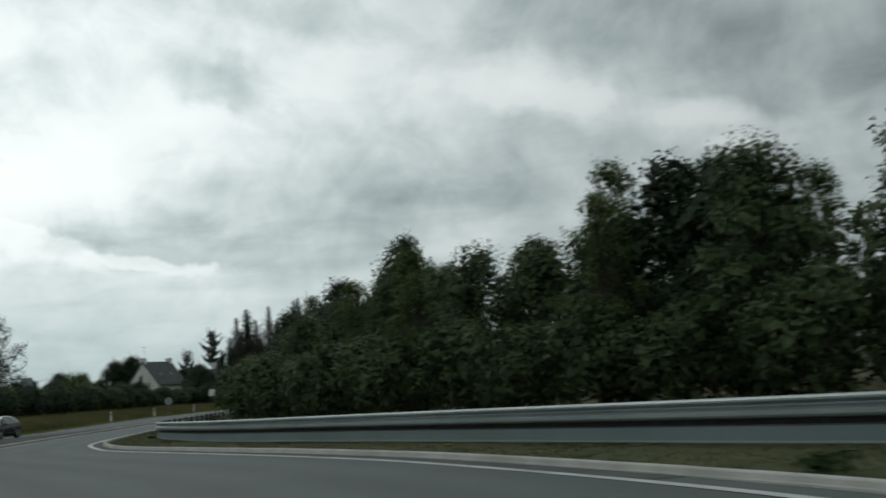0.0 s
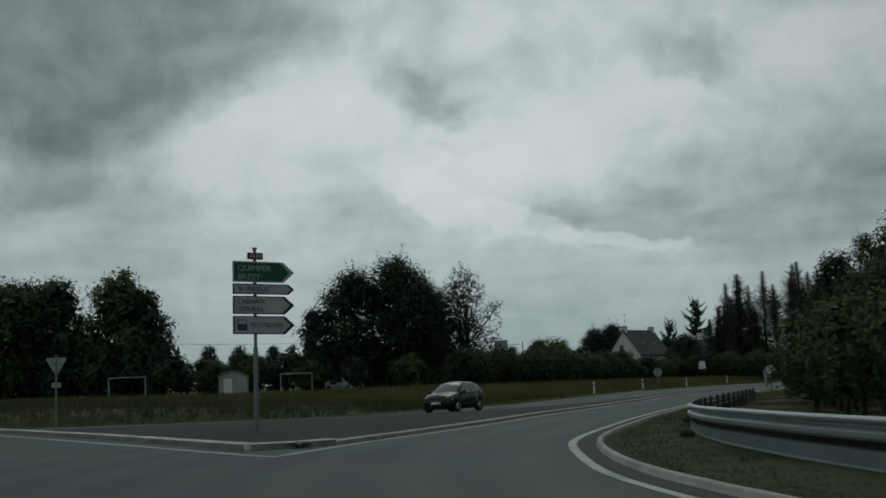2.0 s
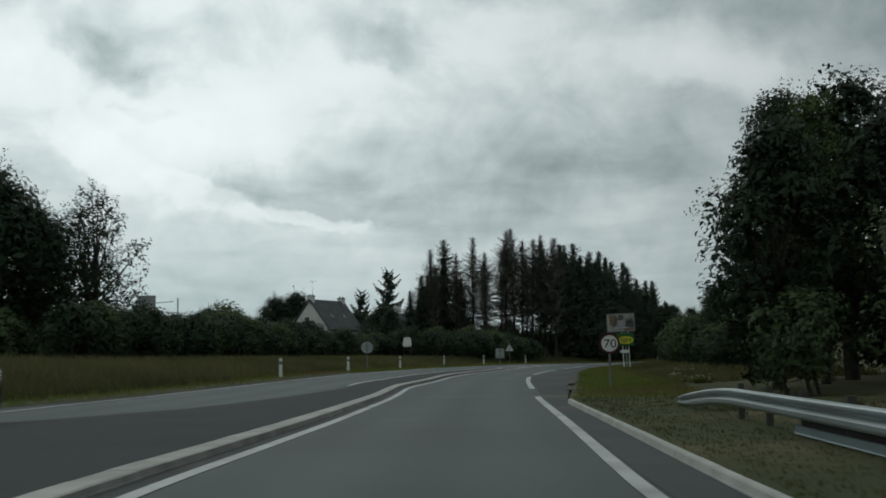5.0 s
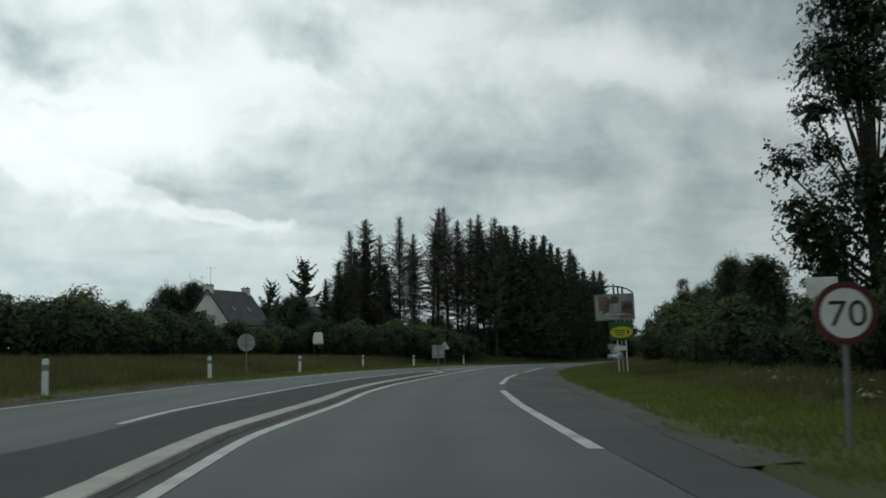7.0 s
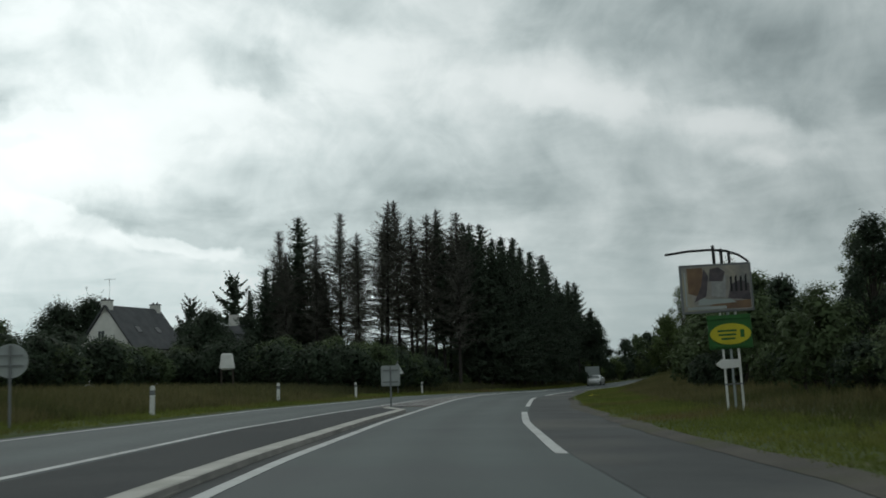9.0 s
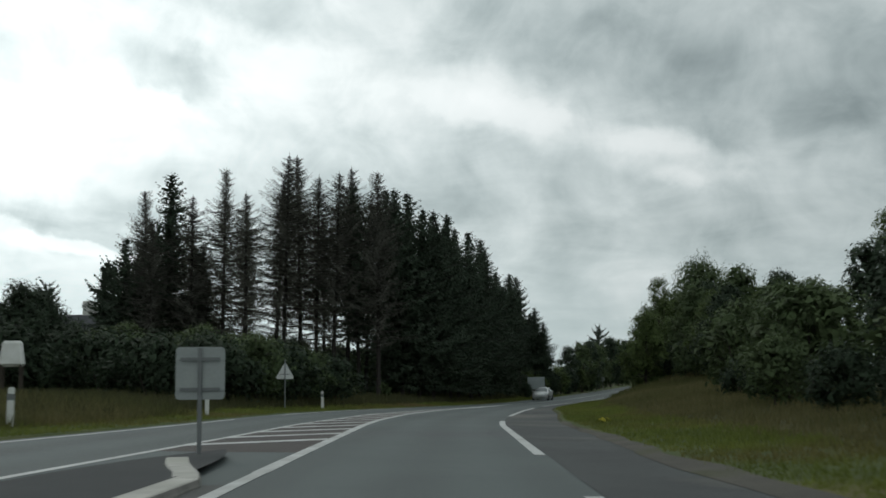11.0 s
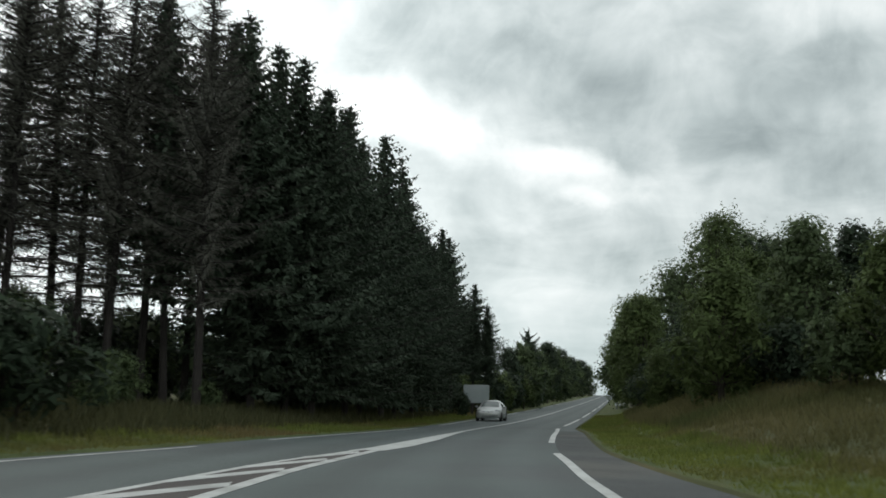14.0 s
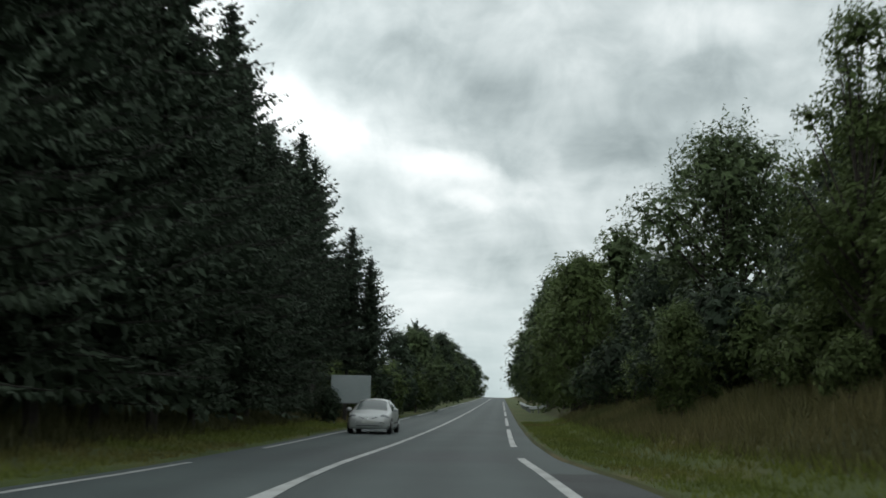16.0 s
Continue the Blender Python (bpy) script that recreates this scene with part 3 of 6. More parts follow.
line_at(RIGHT, -20, 86.5, 0.165)
for k in range(12):
    start = 86.5 + 31.2 * k
    line_at(RIGHT, start + 8, start + 31.2, 0.2)
line_at(LEFT, 40.3, 152, 0.18)
line_at(LEFT, 152, 226, 0.22)
line_at(LEFT, 226, 640, 0.18)
line_at(FAR_RIGHT, 100, 224, 0.15)
line_at(FAR_LEFT, 79, 160, 0.13)
line_at(FAR_LEFT, 160, 178.4, 0.14)
for k in range(15):
    start = 186.2 + 30.3 * k
    line_at(FAR_LEFT, start, start + (24.2 if k == 0 else 22.4), 0.14)
# the solid tip where both lines meet
strip("painted_tip", shifted(FAR_RIGHT, -0.06), lambda y: LEFT(y) + 0.09 + 0.36 * min(1.0, max(0.0, (y - 208) / 6)) * min(1.0, max(0.0, (234 - y) / 14)), 210.5, 240, PAINT, 1.0, 0.011, 2, markings)
# the give-way side of the island has its own edge line
kinks = [(-18.3, 39.95), (-19.0, 40.35), (-21.3, 42.0), (-26.2, 45.7), (-30.2, 48.6), (-35.2, 52.25), (-48, 61.5)]
rows = []
for (ax, ay), (bx, by) in zip(kinks, kinks[1:]):
    side = Vector((ay - by, bx - ax)).normalized() * 0.09
    for k in range(8):
        x, y = ax + (bx - ax) * k / 8, ay + (by - ay) * k / 8
        rows.append([(x + side.x, y + side.y, road_z(x, y) + 0.008), (x - side.x, y - side.y, road_z(x, y) + 0.008)])
part("painted_line", mesh_of("painted_line", sum(rows, []), [(2 * k, 2 * k + 1, 2 * k + 3, 2 * k + 2) for k in range(len(rows) - 1)], PAINT), PAINT, markings)
# the hatching beyond the end of the island, on reddish worn asphalt
tagged(strip("hatched_area", shifted(FAR_RIGHT, 0.05), shifted(LEFT, -0.08), 157, 212, ASPHALT_RED, 1.0, 0.0035, 3), "reddish worn asphalt under the painted hatching", "road", kind="structure")
for k in range(15):
    y = 159 + 3.6 * k
    if LEFT(y + 2) - FAR_RIGHT(y) < 0.35:
        break
    a, b = FAR_RIGHT(y) + 0.08, LEFT(y + 3.2) - 0.1
    verts = []
    for s in range(5):
        x = a + (b - a) * s / 4
        yy = y + 3.2 * s / 4
        verts += [(x, yy, road_z(x, yy) + 0.0075), (x, yy + 0.75, road_z(x, yy + 0.75) + 0.0075)]
    part("hatch_stripe", mesh_of("hatch_stripe", verts, [(2 * s, 2 * s + 2, 2 * s + 3, 2 * s + 1) for s in range(4)], PAINT), PAINT, markings)
# ---- splitter island with its kerbs ----
FRONT = [(-19.6, 43.3), (-20.0, 42.75), (-20.6, 42.55), (-21.5, 43.2), (-23, 44.4), (-27, 47.5), (-32.3, 51.6), (-40, 57.2), (-52, 66)]


def island_rise(x, y):
    """The island is domed round the direction sign."""
    d = math.hypot((x + 24.5) / 8.0, (y - 51) / 9)
    rim = min((LEFT(y) - 0.62 - x) / 2.2, (y - front_y(x)) / 2.2, 1.0)
    return 0.3 * max(0.0, 1 - d * d) * max(0.0, rim) ** 0.8


def front_y(x):
    return float(np.interp(-x, [-p[0] for p in FRONT], [p[1] for p in FRONT]))


def build_island():
    """The island's top, from its front kerb to the rounded end, falling towards the far lane."""
    verts, faces, rows = [], [], []
    for y in list(np.arange(42.8, 60, 0.5)) + list(np.arange(60, 156.5, 1.0)):
        right = LEFT(y) - 0.62
        back = float(np.interp(y, [42.5, 43.2, 44.4, 47.5, 51.6, 57.2, 60, 63, 66, 70, 75, 80], [-20.5, -21.5, -23, -27, -32.3, -40, -42, -38, -33, -29.5, -27.6, FAR_RIGHT(80) + 0.25])) if y < 80 else FAR_RIGHT(y) + 0.25
        if y > 150:
            s = (y - 150) / 6.5
            mid = (right + back) / 2
            half = (right - back) / 2 * math.sqrt(max(0, 1 - s * s))
            right, back = mid + half, mid - half
        row = []
        for c in range(17):
            s = c / 16
            x = back + (right - back) * s
            row.append(len(verts))
            verts.append((x, y, road_z(x, y) + float(np.interp(y, [60, 80], [0.1, 0.02])) + float(np.interp(y, [60, 80], [0.0, 0.08])) * s + island_rise(x, y)))
        rows.append(row)
    for a, b in zip(rows, rows[1:]):
        faces += [(a[c], a[c + 1], b[c + 1], b[c]) for c in range(16)]
    ob = smooth(new("traffic_island", mesh_of("traffic_island", verts, faces, ASPHALT_DARK)))
    return tagged(ob, "long splitter island topped with dark asphalt", "traffic island", kind="structure")


island = build_island()


def kerb_mesh(length, width=0.28, high=0.1, mat=None, dark_sides=False):
    """One kerb stone with a sloped road face on its +x side and a worn edge."""
    half, end = width / 2, (length - 0.006) / 2
    profile = [(half, -0.1), (half, 0.02), (half - 0.008, 0.035), (half - 0.02, high - 0.015), (half - 0.035, high), (-half + 0.02, high), (-half, high - 0.02), (-half, -0.1)]
    n = len(profile)
    verts = [(x, y, z) for y in (-end, end) for x, z in profile]
    faces = [(k, (k + 1) % n, (k + 1) % n + n, k + n) for k in range(n)] + [tuple(range(n))[::-1], tuple(range(n, 2 * n))]
    me = mesh_of("kerb_stone", verts, faces, mat or CONCRETE)
    # side faces darker than the top
    if dark_sides:
        me.materials.append(KERB_SIDE)
        for k in (0, 1, 2, 6):
            me.polygons[k].material_index = 1
    return me


def kerb_run(name, label, points, stone=1.0, width=0.28, high=0.1, mat=None, dark_sides=False):
    """A run of kerb stones laid end to end along a line of (x, y)."""
    owner = thing(name, label, "kerb", kind="structure")
    me = kerb_mesh(stone, width, high, mat, dark_sides)
    pts = [Vector((x, y)) for x, y in points]
    reach = [0.0]
    for a, b in zip(pts, pts[1:]):
        reach.append(reach[-1] + (b - a).length)
    n = int(reach[-1] / stone)
    for k in range(n):
        ends = []
        for s in (k * stone, (k + 1) * stone):
            ends.append(Vector((np.interp(s, reach, [p.x for p in pts]), np.interp(s, reach, [p.y for p in pts]))))
        mid, way = (ends[0] + ends[1]) / 2, ends[1] - ends[0]
        stone_ob = new("kerb_stone", me)
        stone_ob.parent = owner
        turn = math.degrees(math.atan2(-way.x, way.y))
        z = road_z(mid.x, mid.y)
        tip = math.degrees(math.atan2(road_z(*ends[1]) - road_z(*ends[0]), way.length))
        stone_ob.matrix_world = pose(mid.x, mid.y, z + random.uniform(-0.002, 0.002), tip, 0, turn + random.uniform(-0.15, 0.15)) @ Matrix.Diagonal((1, way.length / stone, 1, 1))
    return owner


island_gutter = strip("road_gutter", shifted(LEFT, -0.33), shifted(LEFT, -0.1), 44, 150, ASPHALT_WORN, 1.0, 0.005, 2)
tagged(island_gutter, "dark dirty gutter along the kerb of the island", "gutter", kind="structure")
kerb_run("island_kerb", "pale concrete kerb stones along the splitter island", [(LEFT(y) - 0.48, y) for y in np.arange(44.0, 151, 1.0)] + [(-25.4, 152.5), (-25.75, 154.5)], 1.0, 0.34, 0.1, None, True)
kerb_run("island_kerb", "pale concrete kerb stones round the front of the splitter island", [(LEFT(44.0) - 0.48, 44.0)] + FRONT, 1.0, 0.34, 0.15, CONCRETE_PALE, True)
kerb_run("verge_kerb", "pale concrete kerb stones round the grass by the roundabout", [(EDGE_RIGHT(y), y) for y in np.arange(82, 1, -1.0)], 1.0, 0.12, 0.1, CONCRETE)


# ---- guard rail with its lower plate ----
RAIL = [(9.2, 6.5), (6.6, 10.5), (4.2, 14.3), (2.2, 17.9), (0.0, 21.8), (-2.3, 25.8), (-4.3, 29.0), (-6.2, 32.2), (-7.7, 35.0), (-9.2, 38.2), (-10.6, 41.8), (-11.8, 46.0), (-12.6, 50.0), (-13.2, 54.3), (-13.7, 60), (-14.2, 66), (-14.7, 72), (-15.1, 77), (-15.4, 80.8)]


def rail_at(s):
    """A point of the rail's line s metres along it, and its direction."""
    reach = [0.0]
    for (ax, ay), (bx, by) in zip(RAIL, RAIL[1:]):
        reach.append(reach[-1] + math.hypot(bx - ax, by - ay))
    get = lambda q: Vector((np.interp(q, reach, [p[0] for p in RAIL]), np.interp(q, reach, [p[1] for p in RAIL]), 0))  # noqa: E731
    a = (get(s - 1.5) + get(s) + get(s + 1.5)) / 3
    way = (get(min(s + 1.5, reach[-1])) - get(max(s - 1.5, 0))).normalized()
    return a, way, reach[-1]


def build_rail():
    owner = thing("guard_rail", "galvanised steel guard rail with a lower plate on the grass verge", "guard rail")
    total = rail_at(0)[2]
    # the beam's W section: offset towards the road, height
    section = [(0.015, 0.0), (0.07, 0.02), (0.085, 0.05), (0.085, 0.1), (0.02, 0.145), (-0.005, 0.155), (-0.005, 0.18), (0.02, 0.19), (0.085, 0.225), (0.085, 0.25), (0.06, 0.27), (0.01, 0.28)]

    def sweep(name, profile, s0, s1, base, thick, mat):
        steps = np.arange(s0, s1 + 0.01, 1.0)
        verts, faces = [], []
        n = len(profile)
        for s in steps:
            p, way, _ = rail_at(s)
            side = Vector((-way.y, way.x, 0))
            drop = max(0.0, (s - (total - 7.0)) / 7.0) ** 1.5 if name == "beam" else 0
            g = ground_z(p.x, p.y)
            for back in (0, 1):
                for off, z in profile:
                    q = p + side * (off - back * thick)
                    verts.append((q.x, q.y, g + max(base + z - 0.12 * min(1.0, max(0.0, (s - 38) / 16)) - drop * 0.4, 0.02 + z * 0.5)))
        for r in range(len(steps) - 1):
            i, j = r * 2 * n, (r + 1) * 2 * n
            for c in range(n - 1):
                faces.append((i + c, j + c, j + c + 1, i + c + 1))
                faces.append((i + n + c, i + n + c + 1, j + n + c + 1, j + n + c))
            faces.append((i, i + n, j + n, j))
            faces.append((i + n - 1, j + n - 1, j + 2 * n - 1, i + 2 * n - 1))
        return part(name, mesh_of(name, verts, faces, mat), mat, owner)

    sweep("beam", section, 0, total - 0.2, 0.335, 0.012, STEEL)
    low = sweep("lower_plate", [(0.03, 0.0), (0.04, 0.02), (0.03, 0.05), (0.03, 0.23), (0.045, 0.25)], 0, total - 10.8, 0.01, 0.008, STEEL_PLATE)
    # dark strip added in the open gap for the shade under the beam
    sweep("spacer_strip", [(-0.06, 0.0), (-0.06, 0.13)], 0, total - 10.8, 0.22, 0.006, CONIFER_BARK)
    tagged(low, "smooth lower steel plate")
    post = box(0.1, 0.055, 0.85, (0, 0, 0.15), bevel=0.006)
    me = bpy.data.meshes.new("rail_post")
    post.to_mesh(me)
    post.free()
    me.materials.append(POST_STEEL)
    for s in np.arange(1, total - 6, 2.0):
        p, way, _ = rail_at(s)
        side = Vector((-way.y, way.x, 0))
        ob = part("rail_post", me, POST_STEEL, owner)
        q = p - side * 0.11
        ob.matrix_world = pose(q.x, q.y, ground_z(q.x, q.y), 0, 0, math.degrees(math.atan2(side.y, side.x)))
    return owner


build_rail()


# ---- delineator posts ----
def build_delineator(x, y):
    z = ground_z(x, y)
    ob = thing("delineator_post", "white plastic roadside post with a grey reflector band", "roadside post", "roadside posts", at=pose(x, y, z, random.uniform(-1, 1), random.uniform(-1.5, 1.5), 0))
    bm = bmesh.new()
    outline = [(-0.075, -0.1), (0.075, -0.1), (0.07, 0.93)] + [(0.068 * math.cos(a), 0.94 + 0.06 * math.sin(a)) for a in np.linspace(0.2, math.pi - 0.2, 7)] + [(-0.07, 0.93)]
    bm.free()
    part("post", plate(outline, 0.11), WHITE, ob)
    part("reflector", box(0.155, 0.116, 0.16, (0, 0, 0.76)), STEEL_DULL, ob, "grey reflector band")
    return ob


for px, py in ((-32.7, 110.7), (-33.2, 128.7), (-32.9, 146.8), (-31.9, 166.0), (-29.75, 183.2), (-26.3, 202.4)):
    build_delineator(px, py)


# ---- trees ----
def leaves(rng, centres, radii, count, size, squash=0.85, core=0.25):
    """Leaf sprays on and in a cluster of lumps: small folded diamonds, larger ones inside."""
    centres, radii = np.array(centres), np.array(radii)
    share = radii**2 / (radii**2).sum()
    pick = rng.choice(len(radii), count, p=share)
    way = rng.normal(size=(count, 3)) + np.array([0, 0, 0.55])
    way /= np.linalg.norm(way, axis=1)[:, None]
    inner = rng.random(count) < core
    far = np.where(inner, rng.uniform(0.25, 0.75, count), rng.uniform(0.72, 1.08, count) ** 1.0)
    wild = (rng.random(count) < 0.035) & ~inner
    far = np.where(wild, rng.uniform(1.05, 1.2, count), far)
    place = centres[pick] + way * (radii[pick] * far)[:, None] * np.array([1, 1, squash])
    big = size * rng.uniform(0.55, 1.35, count) * np.where(inner, 2.3, np.where(wild, 0.7, 1.0))
    # the sprays face upwards and out of their lump
    face = way * 0.75 + np.array([0, 0, 0.65]) + rng.normal(size=(count, 3)) * 0.5
    face /= np.linalg.norm(face, axis=1)[:, None]
    a = np.cross(face, rng.normal(size=(count, 3)))
    a /= np.linalg.norm(a, axis=1)[:, None]
    b = np.cross(face, a)
    fold = np.cross(a, b) * (big * 0.2)[:, None]
    a, b = a * big[:, None], b * (big * 0.42)[:, None]
    quad = np.stack([place - a * 0.5, place + b * 0.5 + fold, place + a * 0.5, place - b * 0.5 + fold], 1).reshape(-1, 3)
    faces = np.arange(count * 4).reshape(-1, 4)
    return quad, faces


def leafy_shoots(rng, centres, radii, count, size):
    """Young shoots standing out of the lumps of a crown, each with small leaves along it."""
    out = []
    for _ in range(count):
        k = rng.integers(len(radii))
        way = rng.normal(size=3) * np.array([0.75, 0.75, 0.45]) + np.array([0, 0, 0.75])
        way /= np.linalg.norm(way)
        foot = np.array(centres[k]) + way * radii[k] * 0.85
        grow = way * 0.45 + np.array([0, 0, 0.75]) + rng.normal(size=3) * 0.2
        long = radii[k] * rng.uniform(0.2, 0.55)
        for j in range(12):
            p = foot + grow * long * (j + 0.5) / 12 + rng.normal(size=3) * 0.1
            a = rng.normal(size=3)
            a *= size * rng.uniform(0.5, 0.9) / np.linalg.norm(a)
            b = np.cross(a, rng.normal(size=3))
            b *= size * 0.22 / np.linalg.norm(b)
            out += [p - a * 0.5, p + b, p + a * 0.5, p - b]
    return np.array(out)


def crown_mesh(name, quad, faces, mat, normals=None):
    me = bpy.data.meshes.new(name)
    me.vertices.add(len(quad))
    me.vertices.foreach_set("co", quad.astype(np.float32).ravel())
    me.loops.add(faces.size)
    me.loops.foreach_set("vertex_index", faces.ravel().astype(np.int32))
    me.polygons.add(len(faces))
    me.polygons.foreach_set("loop_start", np.arange(0, faces.size, 4, dtype=np.int32))
    me.update(calc_edges=True)
    if normals is not None:
        me.normals_split_custom_set_from_vertices(np.repeat(normals, 4, axis=0).tolist())
    me.materials.append(mat)
    return me


def leaf_normals(quad, high):
    """Turns every leaf's face outwards and gives it a normal between its own and that of the whole crown."""
    four = quad.reshape(-1, 4, 3)
    own = np.cross(four[:, 1] - four[:, 0], four[:, 2] - four[:, 0])
    own /= np.linalg.norm(own, axis=1)[:, None] + 1e-9
    out = four.mean(1) - np.array([0, 0, high * 0.42])
    out /= np.linalg.norm(out, axis=1)[:, None] + 1e-9
    turned = (own * out).sum(1) < 0
    four[turned] = four[turned][:, ::-1]
    own[turned] *= -1
    soft = own * 0.5 + out * 0.6 + np.array([0, 0, 0.2])
    return four.reshape(-1, 3), soft / np.linalg.norm(soft, axis=1)[:, None]


def broadleaf(seed, high, wide, trunk, count, size, mat, lumps=18, low=0.2, label="", stems=1, airy=0.0, shoots=0):
    """A broad-leaved tree: tapered trunk, limbs to each lump of the crown, a crown of leaf sprays."""
    rng = np.random.default_rng(seed)
    ob = thing("tree", label, "tree", "trees")
    centres, radii = [], []
    for k in range(lumps):
        t = (k + 0.5) / lumps
        h = low + (0.93 - low) * t
        reach = math.sin(math.pi * min(0.98, (0.12 + 0.86 * t)) ** 0.85) * 0.78
        ang = k * 2.4 + rng.uniform(-0.5, 0.5)
        off = wide * reach * rng.uniform(0.55, 1.0)
        centres.append((off * math.cos(ang), off * math.sin(ang), high * h))
        radii.append(wide * rng.uniform(0.2, 0.46) * (1 - airy * 0.4))
    centres.append((0, 0, high * (0.3 + low / 2)))
    radii.append(wide * 0.55)
    centres.append((0, 0, high * 0.68))
    radii.append(wide * 0.5 * (1 - airy * 0.5))
    quad, faces = leaves(rng, centres, radii, count, size, core=0.34 * (1 - airy))
    if shoots:
        quad = np.concatenate([quad, leafy_shoots(rng, centres, radii, shoots, size)])
        faces = np.arange(len(quad)).reshape(-1, 4)
    bm = bmesh.new()
    for s in range(stems):
        base = Vector((rng.uniform(-0.5, 0.5) * (stems > 1), rng.uniform(-0.5, 0.5) * (stems > 1), -0.2))
        lean = Vector((rng.uniform(-0.4, 0.4), rng.uniform(-0.4, 0.4), high * 0.72))
        tube_mesh(bm, [base, base + lean * 0.3 + Vector((0.1, 0, 0)), base + lean * 0.65, base + lean], [trunk * 1.25, trunk, trunk * 0.6, trunk * 0.2], 8)
    limbs = bmesh.new()
    for c in centres[: lumps]:
        start = Vector((0, 0, max(high * 0.16, c[2] * 0.55)))
        end = Vector(c)
        tube_mesh(limbs, [start, start.lerp(end, 0.5) + Vector((0, 0, -0.15)), end + (end - start) * 0.15], [trunk * 0.38, trunk * 0.22, 0.02], 5)
    part("trunk", bm, BARK, ob)
    tagged(part("branchwork", limbs, BARK, ob), kind="stuff")
    quad, normals = leaf_normals(quad, high)
    part("crown", crown_mesh("crown", quad, faces, mat, normals), mat, ob)
    return ob


def conifer(seed, high, wide, mat, boughs=300, bare=0.04, twig=0.75, clad=0.09, spacing=0.17, taper=0.75, up=0.25, droop=0.55, label="", inner=1.0, lobes=0.5, crowd=0.92):
    """A conifer: a straight stem, boughs that sag and turn up at their tips, needle-clad twigs to both sides and hanging below."""
    rng = np.random.default_rng(seed)
    ob = thing("conifer", label, "conifer", "conifers")
    bm = bmesh.new()
    tube_mesh(bm, [(0, 0, -0.2), (0.05, 0, high * 0.4), (0.02, 0.03, high * 0.8), (0, 0, high)], [high * 0.011, high * 0.0085, high * 0.0045, 0.012], 7)
    limbs = bmesh.new()
    quads = []
    for k in range(boughs):
        t = bare + (0.985 - bare) * ((k + rng.random()) / boughs) ** crowd
        ang = k * 2.39996 + rng.normal() * 0.35
        lobe = noise.noise((math.cos(ang) * 1.2 + seed, math.sin(ang) * 1.2, t * high * 0.28))
        reach = (wide * (1 - t) ** taper * min(1.0, 0.62 + 2.0 * (t - bare)) + 0.1) * rng.uniform(0.5, 1.12) * (1 + max(-0.6, min(0.4, lobes * lobe)))
        out = np.array([math.cos(ang), math.sin(ang), 0.0])
        side = np.array([-math.sin(ang), math.cos(ang), 0.0])
        rise, sag = up * rng.uniform(0.6, 1.4) + 0.5 * max(0.0, t - 0.75), droop * rng.uniform(0.6, 1.3) * (1.0 - 0.5 * t)
        n = max(3, int(reach / spacing))
        s = (np.arange(n) + rng.random(n)) / n
        p = out * (reach * s)[:, None] + np.array([0, 0, 1.0]) * (t * high + reach * (rise * s - sag * s**2 + 0.32 * s**4))[:, None]
        for turn in (-1.0, 1.0, 0.0):
            long = twig * (0.3 + 0.75 * (1 - s) ** 0.8) * min(1.0, 0.12 + reach / 2.6) * rng.uniform(0.5, 1.25, n)
            d = out * rng.uniform(0.35, 0.9, n)[:, None] + side * (turn * rng.uniform(0.55, 1.1, n))[:, None] + rng.normal(size=(n, 3)) * 0.14
            d[:, 2] += rng.uniform(-0.45, 0.1, n) if turn else -rng.uniform(0.5, 1.1, n)
            d /= np.linalg.norm(d, axis=1)[:, None]
            across = np.cross(d, rng.normal(size=(n, 3)) + np.array([0, 0, 0.8]))
            across /= np.linalg.norm(across, axis=1)[:, None]
            w = across * (clad * (1.0 + 1.3 * inner * np.clip(0.6 - s, 0, 1)) * rng.uniform(0.6, 1.4, n))[:, None]
            tip = p + d * long[:, None]
            waist = p + d * (long * 0.4)[:, None]
            quads.append(np.stack([p, waist + w, tip, waist - w], 1).reshape(-1, 3))
        if k % 2 == 0 or clad < 0.06:
            tube_mesh(limbs, [(0, 0, t * high), tuple(out * reach * 0.5 + np.array([0, 0, t * high + reach * (rise * 0.5 - sag * 0.25)])), tuple(out * reach + np.array([0, 0, t * high + reach * (rise - sag + 0.32)]))], [0.04, 0.025, 0.008], 4)
    part("trunk", bm, CONIFER_BARK, ob)
    tagged(part("branchwork", limbs, CONIFER_BARK, ob), kind="stuff")
    quad = np.concatenate(quads)
    part("crown", crown_mesh("crown", quad, np.arange(len(quad)).reshape(-1, 4), mat), mat, ob)
    return ob


def plant(proto, x, y, size=1.0, turn=None, sink=0.0, wide=1.0, label=""):
    own = random.Random(round(x * 131 + y * 17))
    turn = own.uniform(0, 360) if turn is None else turn
    aside = x < RIGHT(y) - 30 or x > RIGHT(y) + 14
    if y > 300 or (aside and proto not in (round_oak, bright_oak)):
        proto = FAR.get(proto.name, proto)
    ob = copy_thing(proto, pose(x, y, ground_z(x, y) - sink, own.uniform(-2, 2), own.uniform(-2, 2), turn) @ Matrix.Diagonal((size * wide, size * wide, size, 1)))
    return tagged(ob, label)


